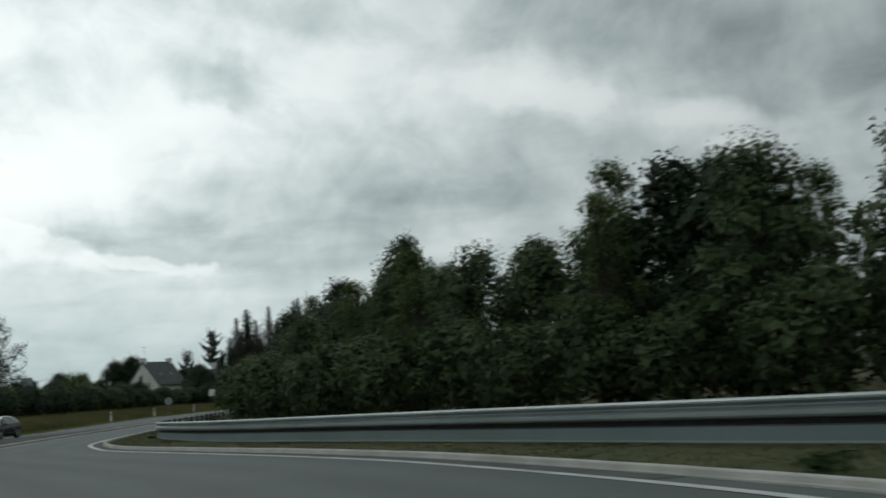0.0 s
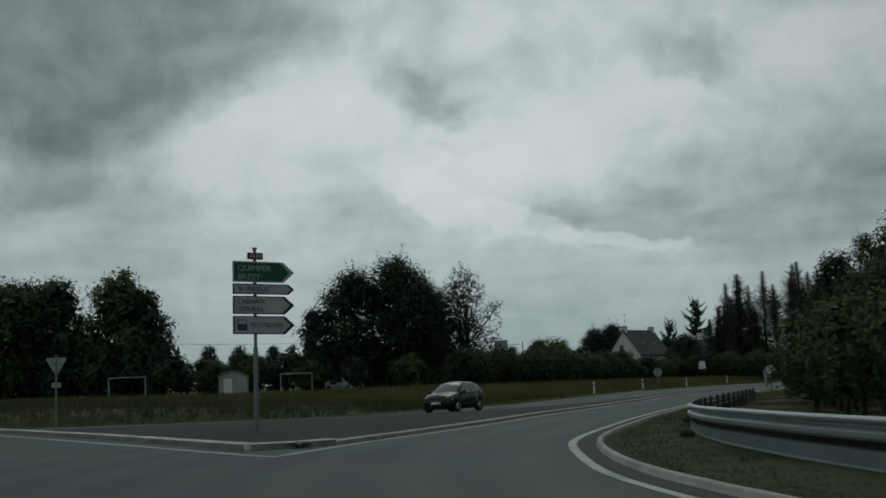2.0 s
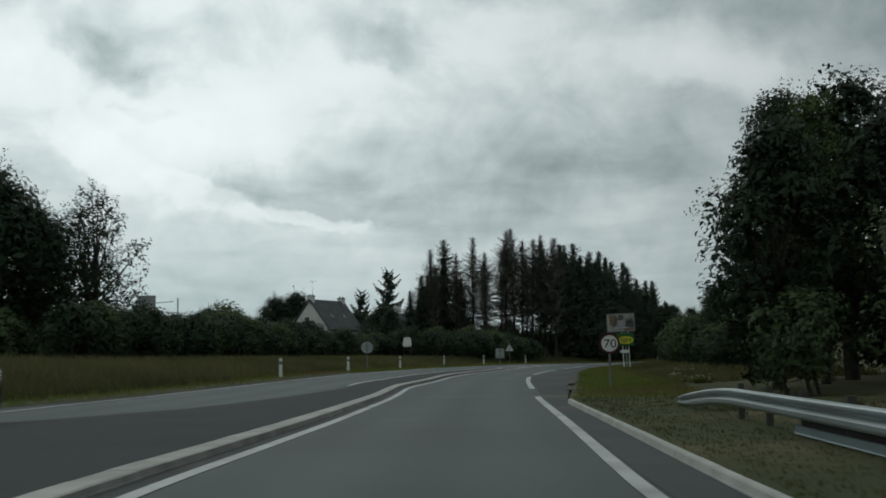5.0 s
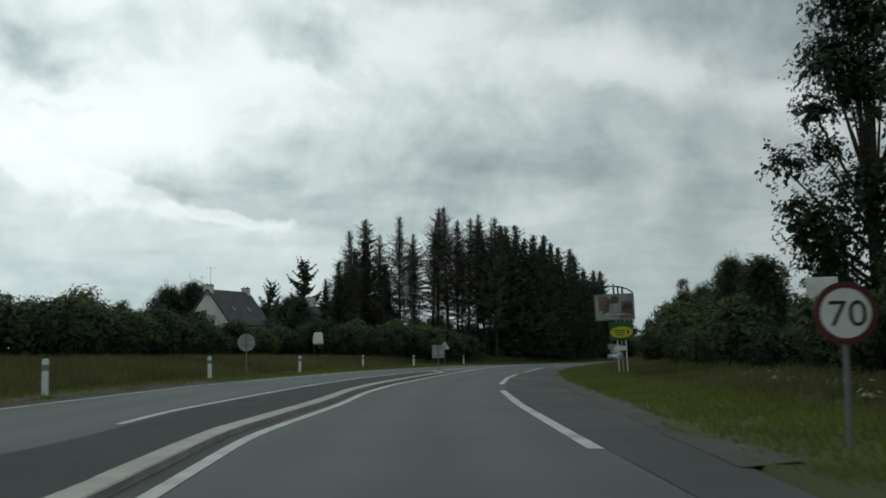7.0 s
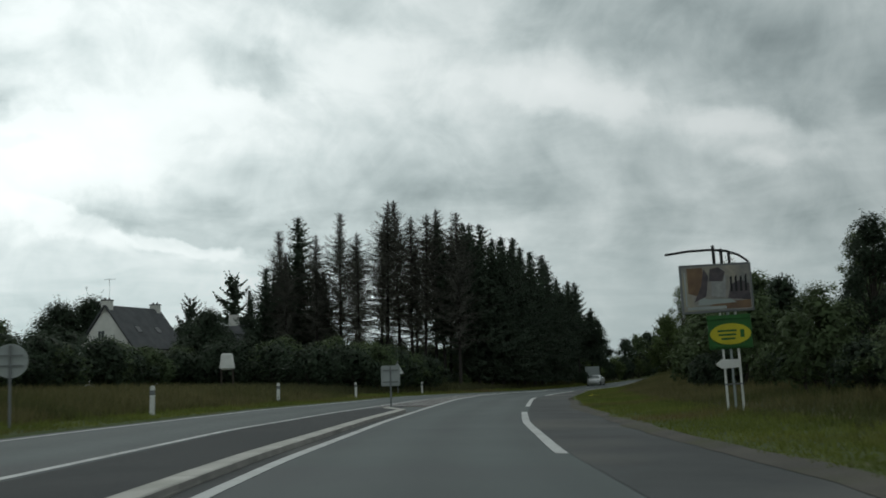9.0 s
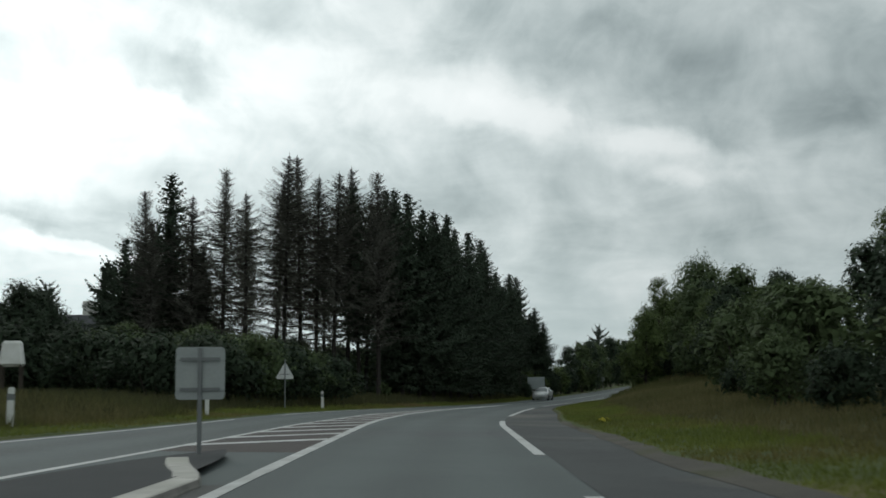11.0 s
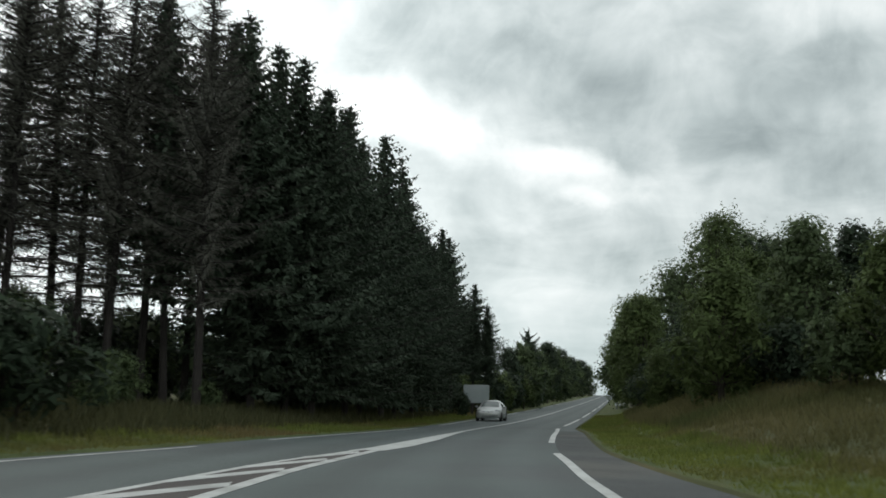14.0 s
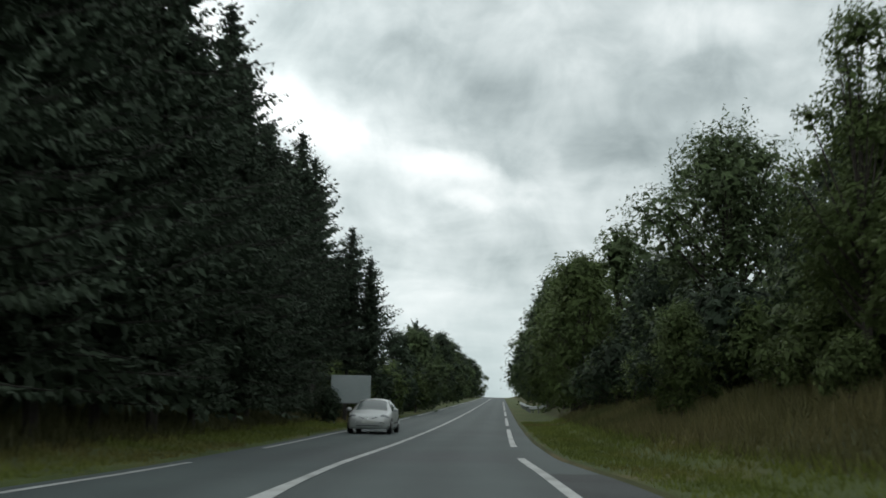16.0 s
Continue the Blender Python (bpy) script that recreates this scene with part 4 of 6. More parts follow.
KINDS = (
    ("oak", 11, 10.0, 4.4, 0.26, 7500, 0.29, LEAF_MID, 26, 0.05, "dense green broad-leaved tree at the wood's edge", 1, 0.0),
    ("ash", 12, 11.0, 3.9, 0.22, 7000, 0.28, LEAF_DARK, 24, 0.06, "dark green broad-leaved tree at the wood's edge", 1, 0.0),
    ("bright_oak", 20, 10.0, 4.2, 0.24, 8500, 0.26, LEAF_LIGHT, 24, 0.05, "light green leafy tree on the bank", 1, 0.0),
    ("birch", 13, 12.0, 3.0, 0.16, 7000, 0.2, LEAF_LIGHT, 22, 0.22, "airy light green tree with thin upright shoots", 1, 0.6),
    ("lone", 18, 15.5, 4.4, 0.28, 11000, 0.27, LEAF_DARK, 26, 0.16, "tall dark tree with open spreading boughs", 1, 0.4),
    ("airy_oak", 19, 14.0, 6.0, 0.3, 4600, 0.3, LEAF_DARK, 26, 0.16, "open-crowned tree with light showing between its boughs", 1, 0.75),
    ("round_oak", 14, 14.0, 6.2, 0.36, 11000, 0.38, LEAF_DARK, 26, 0.08, "large round-crowned dark tree in the field", 1, 0.0),
    ("spreading_oak", 28, 14.0, 6.8, 0.34, 13000, 0.3, LEAF_MID, 26, 0.38, "spreading tree with light showing through under its crown", 1, 0.2),
    ("shrub", 15, 3.2, 2.3, 0.06, 2700, 0.19, LEAF_MID, 12, 0.15, "rounded green shrub beside the road", 3, 0.0),
    ("shrub_light", 16, 3.0, 2.2, 0.06, 2700, 0.19, LEAF_LIGHT, 12, 0.15, "light green bush beside the road", 3, 0.0),
    ("hedge_bush", 17, 2.8, 2.4, 0.06, 2500, 0.21, LEAF_DARK, 12, 0.12, "dark clipped hedge bush", 3, 0.0),
)
FAR, made = {}, {}
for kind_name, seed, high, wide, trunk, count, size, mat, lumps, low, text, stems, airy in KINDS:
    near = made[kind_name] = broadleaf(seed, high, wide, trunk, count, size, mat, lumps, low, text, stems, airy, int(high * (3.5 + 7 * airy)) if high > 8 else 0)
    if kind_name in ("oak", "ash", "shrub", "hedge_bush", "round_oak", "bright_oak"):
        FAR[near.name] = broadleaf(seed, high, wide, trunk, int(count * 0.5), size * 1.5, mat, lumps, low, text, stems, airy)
oak, ash, bright_oak, birch, lone, airy_oak, round_oak, spreading_oak, shrub, shrub_light, hedge_bush = made.values()
spruce = conifer(21, 18.0, 5.0, NEEDLES, 420, 0.06, 0.64, 0.068, 0.19, taper=0.62, lobes=1.0, label="dense dark spruce with drooping boughs")
spruce_b = conifer(22, 18.0, 4.8, NEEDLES, 400, 0.06, 0.64, 0.068, 0.19, taper=0.7, lobes=1.1, label="dark spruce with an uneven outline")
ragged_spruce = conifer(27, 18.0, 6.8, NEEDLES_THIN, 350, 0.1, 0.8, 0.026, 0.11, taper=0.8, droop=0.35, lobes=1.0, inner=2.2, label="wide ragged spruce with feathery boughs")
thin_spruce = conifer(23, 19.0, 5.6, NEEDLES_THIN, 225, 0.2, 0.74, 0.0135, 0.1, crowd=0.64, taper=0.72, droop=0.4, lobes=1.3, inner=1.3, label="thin half-bare spruce with its stem showing")
thin_spruce_b = conifer(24, 19.0, 5.2, NEEDLES_THIN, 205, 0.24, 0.74, 0.0135, 0.1, crowd=0.62, taper=0.75, droop=0.45, lobes=1.3, inner=1.3, label="sparse spruce, bare of boughs low down")
edge_spruce = conifer(26, 18.0, 5.2, NEEDLES, 370, 0.26, 0.67, 0.068, 0.19, taper=0.75, lobes=1.1, label="dark spruce at the end of the row, boughs cleared low down")
pine = conifer(25, 12.0, 2.5, NEEDLES, 40, 0.32, 0.95, 0.12, 0.12, taper=0.28, up=0.45, droop=0.15, lobes=1.6, label="dark pine with open tiers")
PROTOS = [*FAR.values(), bright_oak, oak, ash, birch, lone, airy_oak, round_oak, spreading_oak, shrub, shrub_light, hedge_bush, spruce, spruce_b, thin_spruce, thin_spruce_b, edge_spruce, ragged_spruce, pine]

# the wood behind the guard rail
for x, y, proto, size in ((10.5, 24, oak, 0.54), (7.5, 30.5, ash, 0.60), (5.3, 33.0, oak, 0.53), (6.4, 32.2, ash, 0.63), (13, 31, birch, 0.57), (9, 37, birch, 0.65), (1, 37.5, oak, 0.53), (-1.5, 42.0, oak, 0.57), (5.5, 42, ash, 0.55), (-4.2, 46.5, oak, 0.48), (-2.0, 51, ash, 0.6), (-6.4, 52, oak, 0.46), (-6.0, 58, ash, 0.47), (-8.4, 62, oak, 0.46), (-4, 63, birch, 0.53), (-8.6, 69, ash, 0.47), (-10.0, 76, oak, 0.55), (-7, 74, ash, 0.57), (-4, 82, oak, 0.68), (-10.4, 90, birch, 0.74), (-8.8, 94, ash, 0.92), (-5, 97, oak, 0.96), (-8.5, 88, ash, 0.72), (-2, 92, birch, 0.88), (16, 22, oak, 0.68), (18, 30, ash, 0.76), (0, 60, oak, 0.68), (4, 52, ash, 0.66), (0, 72, ash, 0.76), (12, 46, oak, 0.8), (7.5, 26.5, oak, 0.6), (12, 25, ash, 0.61), (2.8, 36, oak, 0.51), (14.5, 27, ash, 0.78), (20, 26, oak, 0.9), (24, 22, ash, 0.9), (24, 34, oak, 1.0), (30, 26, ash, 1.0), (18, 40, oak, 1.0), (9.8, 29, birch, 0.5), (3.0, 40, birch, 0.46), (4.9, 32.2, birch, 0.59), (-3.5, 44, birch, 0.45), (-0.9, 36, birch, 0.46), (4.0, 30.4, birch, 0.49)):
    plant(proto, x, y, size)
for x, y, proto, size in ((9.5, 20.5, shrub, 0.9), (5.4, 27, shrub, 0.8), (1.8, 31.8, shrub, 0.8), (-1.8, 36, shrub, 0.8), (-4.2, 40, shrub, 0.9), (-7.0, 45.0, shrub, 0.9), (-8.6, 50, shrub, 0.9), (-9.6, 56, shrub, 1.0), (-10.6, 63, shrub, 0.9), (-11.4, 70, shrub, 0.9), (-12, 84, shrub, 0.8), (7.6, 23.5, shrub, 0.9), (12.5, 20.5, shrub, 1.0), (3.6, 30, shrub, 0.9), (0.2, 34, shrub, 0.9), (15.5, 19, shrub, 1.1), (-2.8, 38.5, shrub, 0.9), (-5.4, 42.5, shrub, 0.8)):
    plant(proto, x, y, size)

# bushes along the right of the bend, behind the signs
for x, y, proto, size in ((-10, 104, shrub, 1.2), (-9, 111, ash, 0.5), (-10.5, 118, shrub, 0.8), (-9.5, 125, oak, 0.27), (-11, 131, shrub, 1.0), (-8.5, 138, ash, 0.48), (-11, 146, shrub, 0.95), (-9, 153, oak, 0.38), (-9.5, 161, shrub, 1.3), (-8, 168, ash, 0.46), (-6, 120, ash, 0.5), (-4, 130, oak, 0.5), (-3, 144, ash, 0.44), (-5.6, 153, ash, 0.4), (-8.0, 149.9, lone, 0.4), (-4, 158, oak, 0.64), (-1, 172, ash, 0.5), (-8, 176, shrub, 1.3), (-6.5, 184, oak, 0.46), (-5.5, 192, shrub, 1.4), (-3.6, 200, ash, 0.38), (-1, 187, ash, 0.6), (1, 200, oak, 0.56), (17, 226, birch, 1.09), (-3.9, 134, lone, 1.2)):
    plant(proto, x, y, size)

# low dark bushes along the foot of the bank
for k in range(13):
    y = 112 + 6.2 * k
    plant((hedge_bush, shrub, hedge_bush)[k % 3], EDGE_RIGHT(y) + random.uniform(6.8, 8.4), y, random.uniform(0.55, 0.75), label="low dark bush at the edge of the grassy bank")
# the tree line on the right of the climb
for x, y, proto, size in ((-1.5, 231.4, bright_oak, 0.66), (0.2, 216, ash, 0.54), (3.4, 234, oak, 0.72), (4.6, 243, bright_oak, 0.78), (2.4, 252, bright_oak, 0.4), (10.5, 259, oak, 0.52), (14.4, 271.5, spreading_oak, 0.96), (14.8, 281, round_oak, 0.62), (13, 290, bright_oak, 1.1), (16, 300, bright_oak, 1.2), (19.5, 312, oak, 1.15), (23, 326, ash, 1.2), (28, 342, oak, 1.2), (33, 358, ash, 1.2), (39, 376, oak, 1.2), (46, 398, ash, 1.2), (53, 424, oak, 1.3), (61, 452, ash, 1.3), (71, 484, oak, 1.3), (81, 520, ash, 1.3), (93, 560, oak, 1.3), (105, 600, ash, 1.3), (1.9, 240.5, birch, 0.81), (7, 236, ash, 0.68), (20, 284, ash, 0.6), (20, 302, oak, 1.3), (8.2, 246, bright_oak, 0.82), (9.5, 252, ash, 0.85), (15, 258, oak, 1.1), (18, 276, ash, 0.5), (1.5, 222, bright_oak, 0.6), (4, 212, ash, 0.52), (8, 222, oak, 0.66), (12, 238, ash, 0.8), (-1.0, 208, bright_oak, 0.5), (14, 248, bright_oak, 0.85)):
    plant(proto, x, y, size)
for x, y, proto, size in ((0.5, 224, shrub, 1.0), (3.2, 238, shrub_light, 0.9), (7.6, 250, shrub, 1.1), (10, 262, shrub, 1.0), (9.5, 272, shrub_light, 0.9), (12, 284, shrub, 1.1), (4.6, 246, shrub, 1.2), (6.4, 254, shrub_light, 1.0), (8.6, 258, shrub, 1.3), (8.2, 264, hedge_bush, 1.1), (5.8, 241, hedge_bush, 1.2), (9.8, 268, hedge_bush, 1.2), (11.2, 279, hedge_bush, 1.3), (1.2, 231, hedge_bush, 1.0), (2.4, 243, shrub_light, 0.75), (3.6, 246.5, shrub_light, 0.8), (6.2, 256, hedge_bush, 1.5), (7.6, 261, shrub, 1.4), (0.6, 239, shrub_light, 0.5)):
    plant(proto, x, y, size)

# the row of conifers on the left
for x, y, proto, size in ((-44.6, 232.5, spruce, 0.73), (-46.2, 234, spruce_b, 0.6), (-42.6, 233.5, thin_spruce, 0.91), (-40.8, 235, spruce_b, 1.05), (-42.4, 237, spruce, 0.8), (-38.9, 237.5, spruce_b, 0.72), (-43.6, 235.8, spruce, 0.66), (-38.6, 236, ragged_spruce, 0.72), (-36.1, 232, thin_spruce, 1.00), (-33.8, 228, thin_spruce_b, 0.86), (-35, 237, thin_spruce_b, 0.83), (-32.0, 232.5, thin_spruce_b, 0.96), (-31.15, 231, thin_spruce_b, 1.05), (-29.9, 234.3, thin_spruce, 1.08), (-28.6, 233, thin_spruce_b, 0.98), (-27.2, 231.5, thin_spruce, 0.98), (-26.1, 234, thin_spruce_b, 1.03), (-25, 233.5, edge_spruce, 1.0), (-23.4, 230.5, thin_spruce, 0.99), (-24.6, 238, thin_spruce_b, 0.96), (-28.2, 238, thin_spruce_b, 0.85), (-38.6, 231.5, thin_spruce_b, 0.87), (-41.8, 230.5, thin_spruce, 0.75), (-21.4, 234.5, spruce_b, 1.0), (-22.6, 237, edge_spruce, 1.02), (-20.6, 242, spruce, 1.05), (-20, 236, spruce_b, 0.92), (-18.6, 247, spruce_b, 1.0), (-17, 242, spruce, 0.9), (-17, 252, spruce, 1.03), (-14.6, 250, spruce_b, 0.93), (-15, 258, spruce, 1.0), (-13, 263, spruce_b, 0.97), (-11.8, 260, spruce, 0.74), (-11.4, 269, spruce, 0.93), (-10.0, 275, edge_spruce, 0.83), (-8.3, 274.5, edge_spruce, 0.82), (-6.2, 281.6, edge_spruce, 0.84), (-4.3, 282.2, edge_spruce, 0.63), (-3.3, 280.6, edge_spruce, 0.52), (-5.6, 290, edge_spruce, 0.72), (-3.2, 296, edge_spruce, 0.62), (-18.8, 236.5, spruce_b, 0.87), (-19, 240, spruce, 0.85), (-16, 247, spruce, 0.8), (-13.4, 255, spruce, 0.75), (-11, 265, spruce, 0.7), (-9, 270, spruce, 0.72), (-22, 240, spruce, 0.7)):
    plant(proto, x, y, size)
# undergrowth below and behind them
for x, y, proto, size in ((-40, 240, ash, 0.8), (-35, 241, oak, 0.56), (-30, 240, ash, 0.46), (-45, 238, oak, 0.75), (-27, 241, ash, 0.4), (-37.5, 238, ash, 0.56), (-32.5, 239, oak, 0.54), (-50, 240, ash, 0.6), (-42.5, 240, ash, 0.8)):
    plant(proto, x, y, size)
for x, y, proto, size in ((-38, 205, shrub, 1.35), (-34, 208, shrub, 1.4), (-31, 209, shrub_light, 1.2), (-30.5, 215, shrub, 1.0), (-28.5, 220, hedge_bush, 0.8), (-26, 226, shrub, 0.7), (-42, 208, hedge_bush, 1.4), (-46, 206, hedge_bush, 1.4)):
    plant(proto, x, y, size)

for k in range(16):
    y = 208 + 4.6 * k
    plant((hedge_bush, shrub)[k % 2], EDGE_LEFT(y) - random.uniform(6.5, 9.0), y, random.uniform(0.35, 0.6), label="low dark undergrowth on the bank below the conifers")
# dark undergrowth filling the wood behind the conifers
for k in range(15):
    y = 226 + 5.2 * k
    plant((hedge_bush, shrub)[k % 2], EDGE_LEFT(y) - random.uniform(14, 17), y, random.uniform(1.3, 1.7), label="dark undergrowth between the conifer stems")
# the thicket right behind the verge
for y, proto, size, back in ((195.5, hedge_bush, 1.1, 5.2), (199, shrub, 1.15, 4.6), (203.5, hedge_bush, 1.15, 4.4), (207.5, shrub, 1.0, 4.6), (211.5, hedge_bush, 1.0, 4.4), (199, hedge_bush, 1.2, 7.5), (204, shrub, 1.2, 7.5), (210, hedge_bush, 1.2, 7.6), (192, hedge_bush, 1.1, 7.0), (215, shrub, 0.9, 7.0)):
    plant(proto, EDGE_LEFT(y) - back, y, size, label="dark leafy bush in the thicket beside the far lane")
# beyond the conifers, the left side of the climb
for x, y, proto, size in ((-3, 303, oak, 0.8), (5.4, 318, ash, 0.65), (9, 326, oak, 0.77), (13, 342, ash, 0.8), (18, 360, oak, 0.83), (24, 380, ash, 0.95), (30, 402, oak, 1.0), (37, 426, ash, 1.0), (30.8, 430, pine, 1.2), (45, 454, oak, 1.0), (54, 486, ash, 1.0), (65, 524, oak, 1.05), (77, 566, ash, 1.1), (90, 606, oak, 1.1), (-4, 305, oak, 1.0), (0, 322, ash, 1.0)):
    plant(proto, x, y, size)

for x, y, proto, size in ((-3.4, 288, shrub_light, 1.1), (-1.4, 293, hedge_bush, 1.2), (1.0, 299, shrub_light, 1.2), (3.6, 308, hedge_bush, 1.3), (7.0, 320, shrub_light, 1.3), (-7.5, 290, hedge_bush, 1.4), (-6.4, 275.2, hedge_bush, 0.62), (-6.0, 284, hedge_bush, 0.9), (11.5, 336, hedge_bush, 1.4), (16, 354, shrub, 1.4)):
    plant(proto, x, y, size, label="leafy bush below the trees on the climb")
for k in range(13):
    plant((shrub, hedge_bush)[k % 2], -106 + 3.2 * k, 142 - 0.5 * k + random.uniform(-2, 2), random.uniform(1.2, 1.7), label="leafy bush in the far hedge behind the field")
# the foremost tree at the end of the wood
state = random.getstate()
plant(ash, -12.1, 87.5, 0.69)
random.setstate(state)
for k in range(14):
    plant(hedge_bush, -76 - 2.6 * k, 113 - 0.95 * k + random.uniform(-1.5, 1.5), random.uniform(1.3, 1.8), label="dark undergrowth below the field trees")
# the big trees in the field on the left, the hedge and the far trees
for x, y, proto, size in ((-59.5, 132, round_oak, 0.98), (-64.5, 131, round_oak, 0.9), (-67.5, 127, ash, 0.78), (-52.6, 133, airy_oak, 0.88), (-54.0, 135, airy_oak, 0.8), (-57.4, 134, round_oak, 0.8), (-78.2, 113, ash, 0.95), (-80.5, 112, oak, 1.18), (-85, 109, ash, 1.05), (-90, 106, oak, 1.15), (-96, 102, ash, 1.1), (-102, 100, oak, 1.1), (-93, 112, round_oak, 0.85), (-108, 98, round_oak, 0.8), (-84, 116, ash, 1.0), (-88, 111, oak, 1.15), (-81.5, 115, ash, 1.05), (-93.5, 107, ash, 1.15), (-56, 126, shrub, 1.1), (-61, 124, hedge_bush, 1.1), (-66, 124, shrub, 1.0)):
    plant(proto, x, y, size)
for k in range(40):
    y = 117 + 2.85 * k
    plant((hedge_bush, shrub, hedge_bush)[k % 3], -46.5 + 0.066 * k + random.uniform(-0.8, 0.8), y, random.uniform(1.05, 1.28) if y < 165 else random.uniform(0.88, 1.12))
for k in range(34):
    plant((oak, ash, round_oak)[k % 3], -150 + 4.0 * k + random.uniform(-3, 3), 190 + 3.6 * k + random.uniform(-15, 15), random.uniform(0.5, 0.7))
for x, y, proto, size in ((-62.5, 304, pine, 1.55), (-61.8, 270.6, pine, 1.06), (-44.2, 206, ash, 0.62), (-49, 225, round_oak, 0.56), (-70.5, 244, round_oak, 0.74), (-76, 240, oak, 0.8), (-68, 248, round_oak, 0.8), (-60.6, 228, ash, 0.36), (-51.5, 232, round_oak, 0.5), (-58.5, 180, shrub_light, 1.9), (-64, 190, hedge_bush, 1.8), (-70, 205, hedge_bush, 2.0), (-45, 190, shrub, 0.95), (-41, 194, hedge_bush, 1.2), (-37, 197, hedge_bush, 1.2), (-50, 200, shrub, 1.15), (-52, 192, hedge_bush, 1.5)):
    plant(proto, x, y, size)
for x, y, proto, size in ((-118, 190, oak, 0.8), (-110, 188, ash, 0.72), (-102, 186, oak, 0.78), (-95, 184, round_oak, 0.55), (-88, 181, oak, 0.72), (-81, 178, ash, 0.75), (-75, 176, oak, 0.7), (-126, 192, ash, 0.8)):
    plant(proto, x, y, size, label="small broad-leaved tree beyond the field")
for proto in PROTOS:
    for ob in (*proto.children_recursive, proto):
        bpy.data.objects.remove(ob)


# ---- grass ----
def grass_field(name, label, mat, count, seed, spot, high, lean=0.35):
    """Tufts of five blades each; spot(rng) gives x, y and a height factor."""
    rng = np.random.default_rng(seed)
    tris = np.zeros((count, 5, 3, 3), np.float32)
    for k in range(count):
        x, y, f = spot(rng)
        z = ground_z(x, y) - 0.02
        for b in range(5):
            a = rng.uniform(0, math.tau)
            h = high * f * rng.uniform(0.5, 1.25)
            w = 0.012 + 0.02 * h
            bx, by = x + rng.normal() * 0.07, y + rng.normal() * 0.07
            dx, dy = math.cos(a) * w, math.sin(a) * w
            tx, ty = bx + rng.normal() * lean * h, by + rng.normal() * lean * h
            tris[k, b] = ((bx - dx, by - dy, z), (bx + dx, by + dy, z), (tx, ty, z + h))
    verts = tris.reshape(-1, 3)
    me = bpy.data.meshes.new(name)
    me.vertices.add(len(verts))
    me.vertices.foreach_set("co", verts.ravel())
    me.loops.add(len(verts))
    me.loops.foreach_set("vertex_index", np.arange(len(verts), dtype=np.int32))
    me.polygons.add(len(verts) // 3)
    me.polygons.foreach_set("loop_start", np.arange(0, len(verts), 3, dtype=np.int32))
    me.update(calc_edges=True)
    me.materials.append(mat)
    return tagged(new(name, me), label, "grass", kind="stuff")


def left_near(rng):
    y = rng.uniform(80, 300)
    d = rng.uniform(0.15, 3.0)
    return EDGE_LEFT(y) - d, y, 0.6 + 0.25 * d


def left_far(rng):
    y = rng.uniform(80, 182)
    d = 2.0 + 15 * rng.random() ** 1.5
    return EDGE_LEFT(y) - d, y, min(1.0, 0.35 + d / 6)


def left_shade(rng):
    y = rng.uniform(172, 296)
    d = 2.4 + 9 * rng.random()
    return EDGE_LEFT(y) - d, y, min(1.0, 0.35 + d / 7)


def by_roundabout(rng):
    """The tall grass between the far lane and the field, along the roundabout."""
    while True:
        x, y = rng.uniform(-92, -33), rng.uniform(64, 104)
        if x < EDGE_LEFT(y) - 1.0:
            return x, y, 0.75 + 0.3 * rng.random()


def right_near(rng):
    y = rng.uniform(84, 290)
    d = 0.3 + 3.2 * rng.random()
    return EDGE_RIGHT(y) + d, y, 0.5 + 0.2 * d


def right_far(rng):
    y = rng.uniform(96, 224)
    d = 3.0 + 8.0 * rng.random()
    return EDGE_RIGHT(y) + d, y, min(1.0, 0.2 + d / 8)


def right_climb(rng):
    y = rng.uniform(222, 290)
    d = 3.0 + 8.0 * rng.random()
    return EDGE_RIGHT(y) + d, y, min(1.0, 0.25 + d / 8)


def by_rail(rng):
    y = rng.uniform(6, 84)
    d = 0.3 + 7 * rng.random() ** 1.3
    return EDGE_RIGHT(y) + d, y, 0.6 + 0.5 * rng.random()


grass_field("verge_grass", "short green grass along the far lane", BLADES, 16000, 1, left_near, 0.16)
grass_field("field_grass", "tall dry grass on the bank beside the road", DRY_BLADES, 12000, 2, left_far, 0.6)
grass_field("field_grass", "tall dark green and brown grass along the roundabout", MEADOW, 16000, 7, by_roundabout, 0.5)
grass_field("bank_weeds", "weeds and grass on the bank, coloured dark for its shade", SHADE_BLADES, 12000, 6, left_shade, 0.6)
grass_field("verge_grass", "short bright green grass along the shoulder", BLADES, 20000, 3, right_near, 0.17)
grass_field("bank_grass", "tall dry grass and weeds on the bank", DRY_BLADES, 12500, 4, right_far, 0.38)
grass_field("bank_grass", "tall olive brown grass below the trees of the climb", DRY_BLADES, 7500, 8, right_climb, 0.6)
grass_field("verge_grass", "worn yellowish grass between kerb and guard rail", MEADOW, 16000, 5, by_rail, 0.06)


def weed(x, y, size=1.0, label="low leafy weed growing at the kerb"):
    rng = np.random.default_rng(int(abs(x * 31 + y * 17)))
    centres = [(rng.normal() * 0.18, rng.normal() * 0.18, 0.07 + 0.1 * rng.random()) for _ in range(6)]
    quad, faces = leaves(rng, centres, [0.14] * 6, 260, 0.09, 0.8, 0.3)
    ob = new("weed", crown_mesh("weed", quad, faces, LEAF_MID))
    ob.matrix_world = pose(x, y, max(ground_z(x, y), road_z(x, y))) @ Matrix.Scale(size, 4)
    return tagged(ob, label, "weed", "weeds")


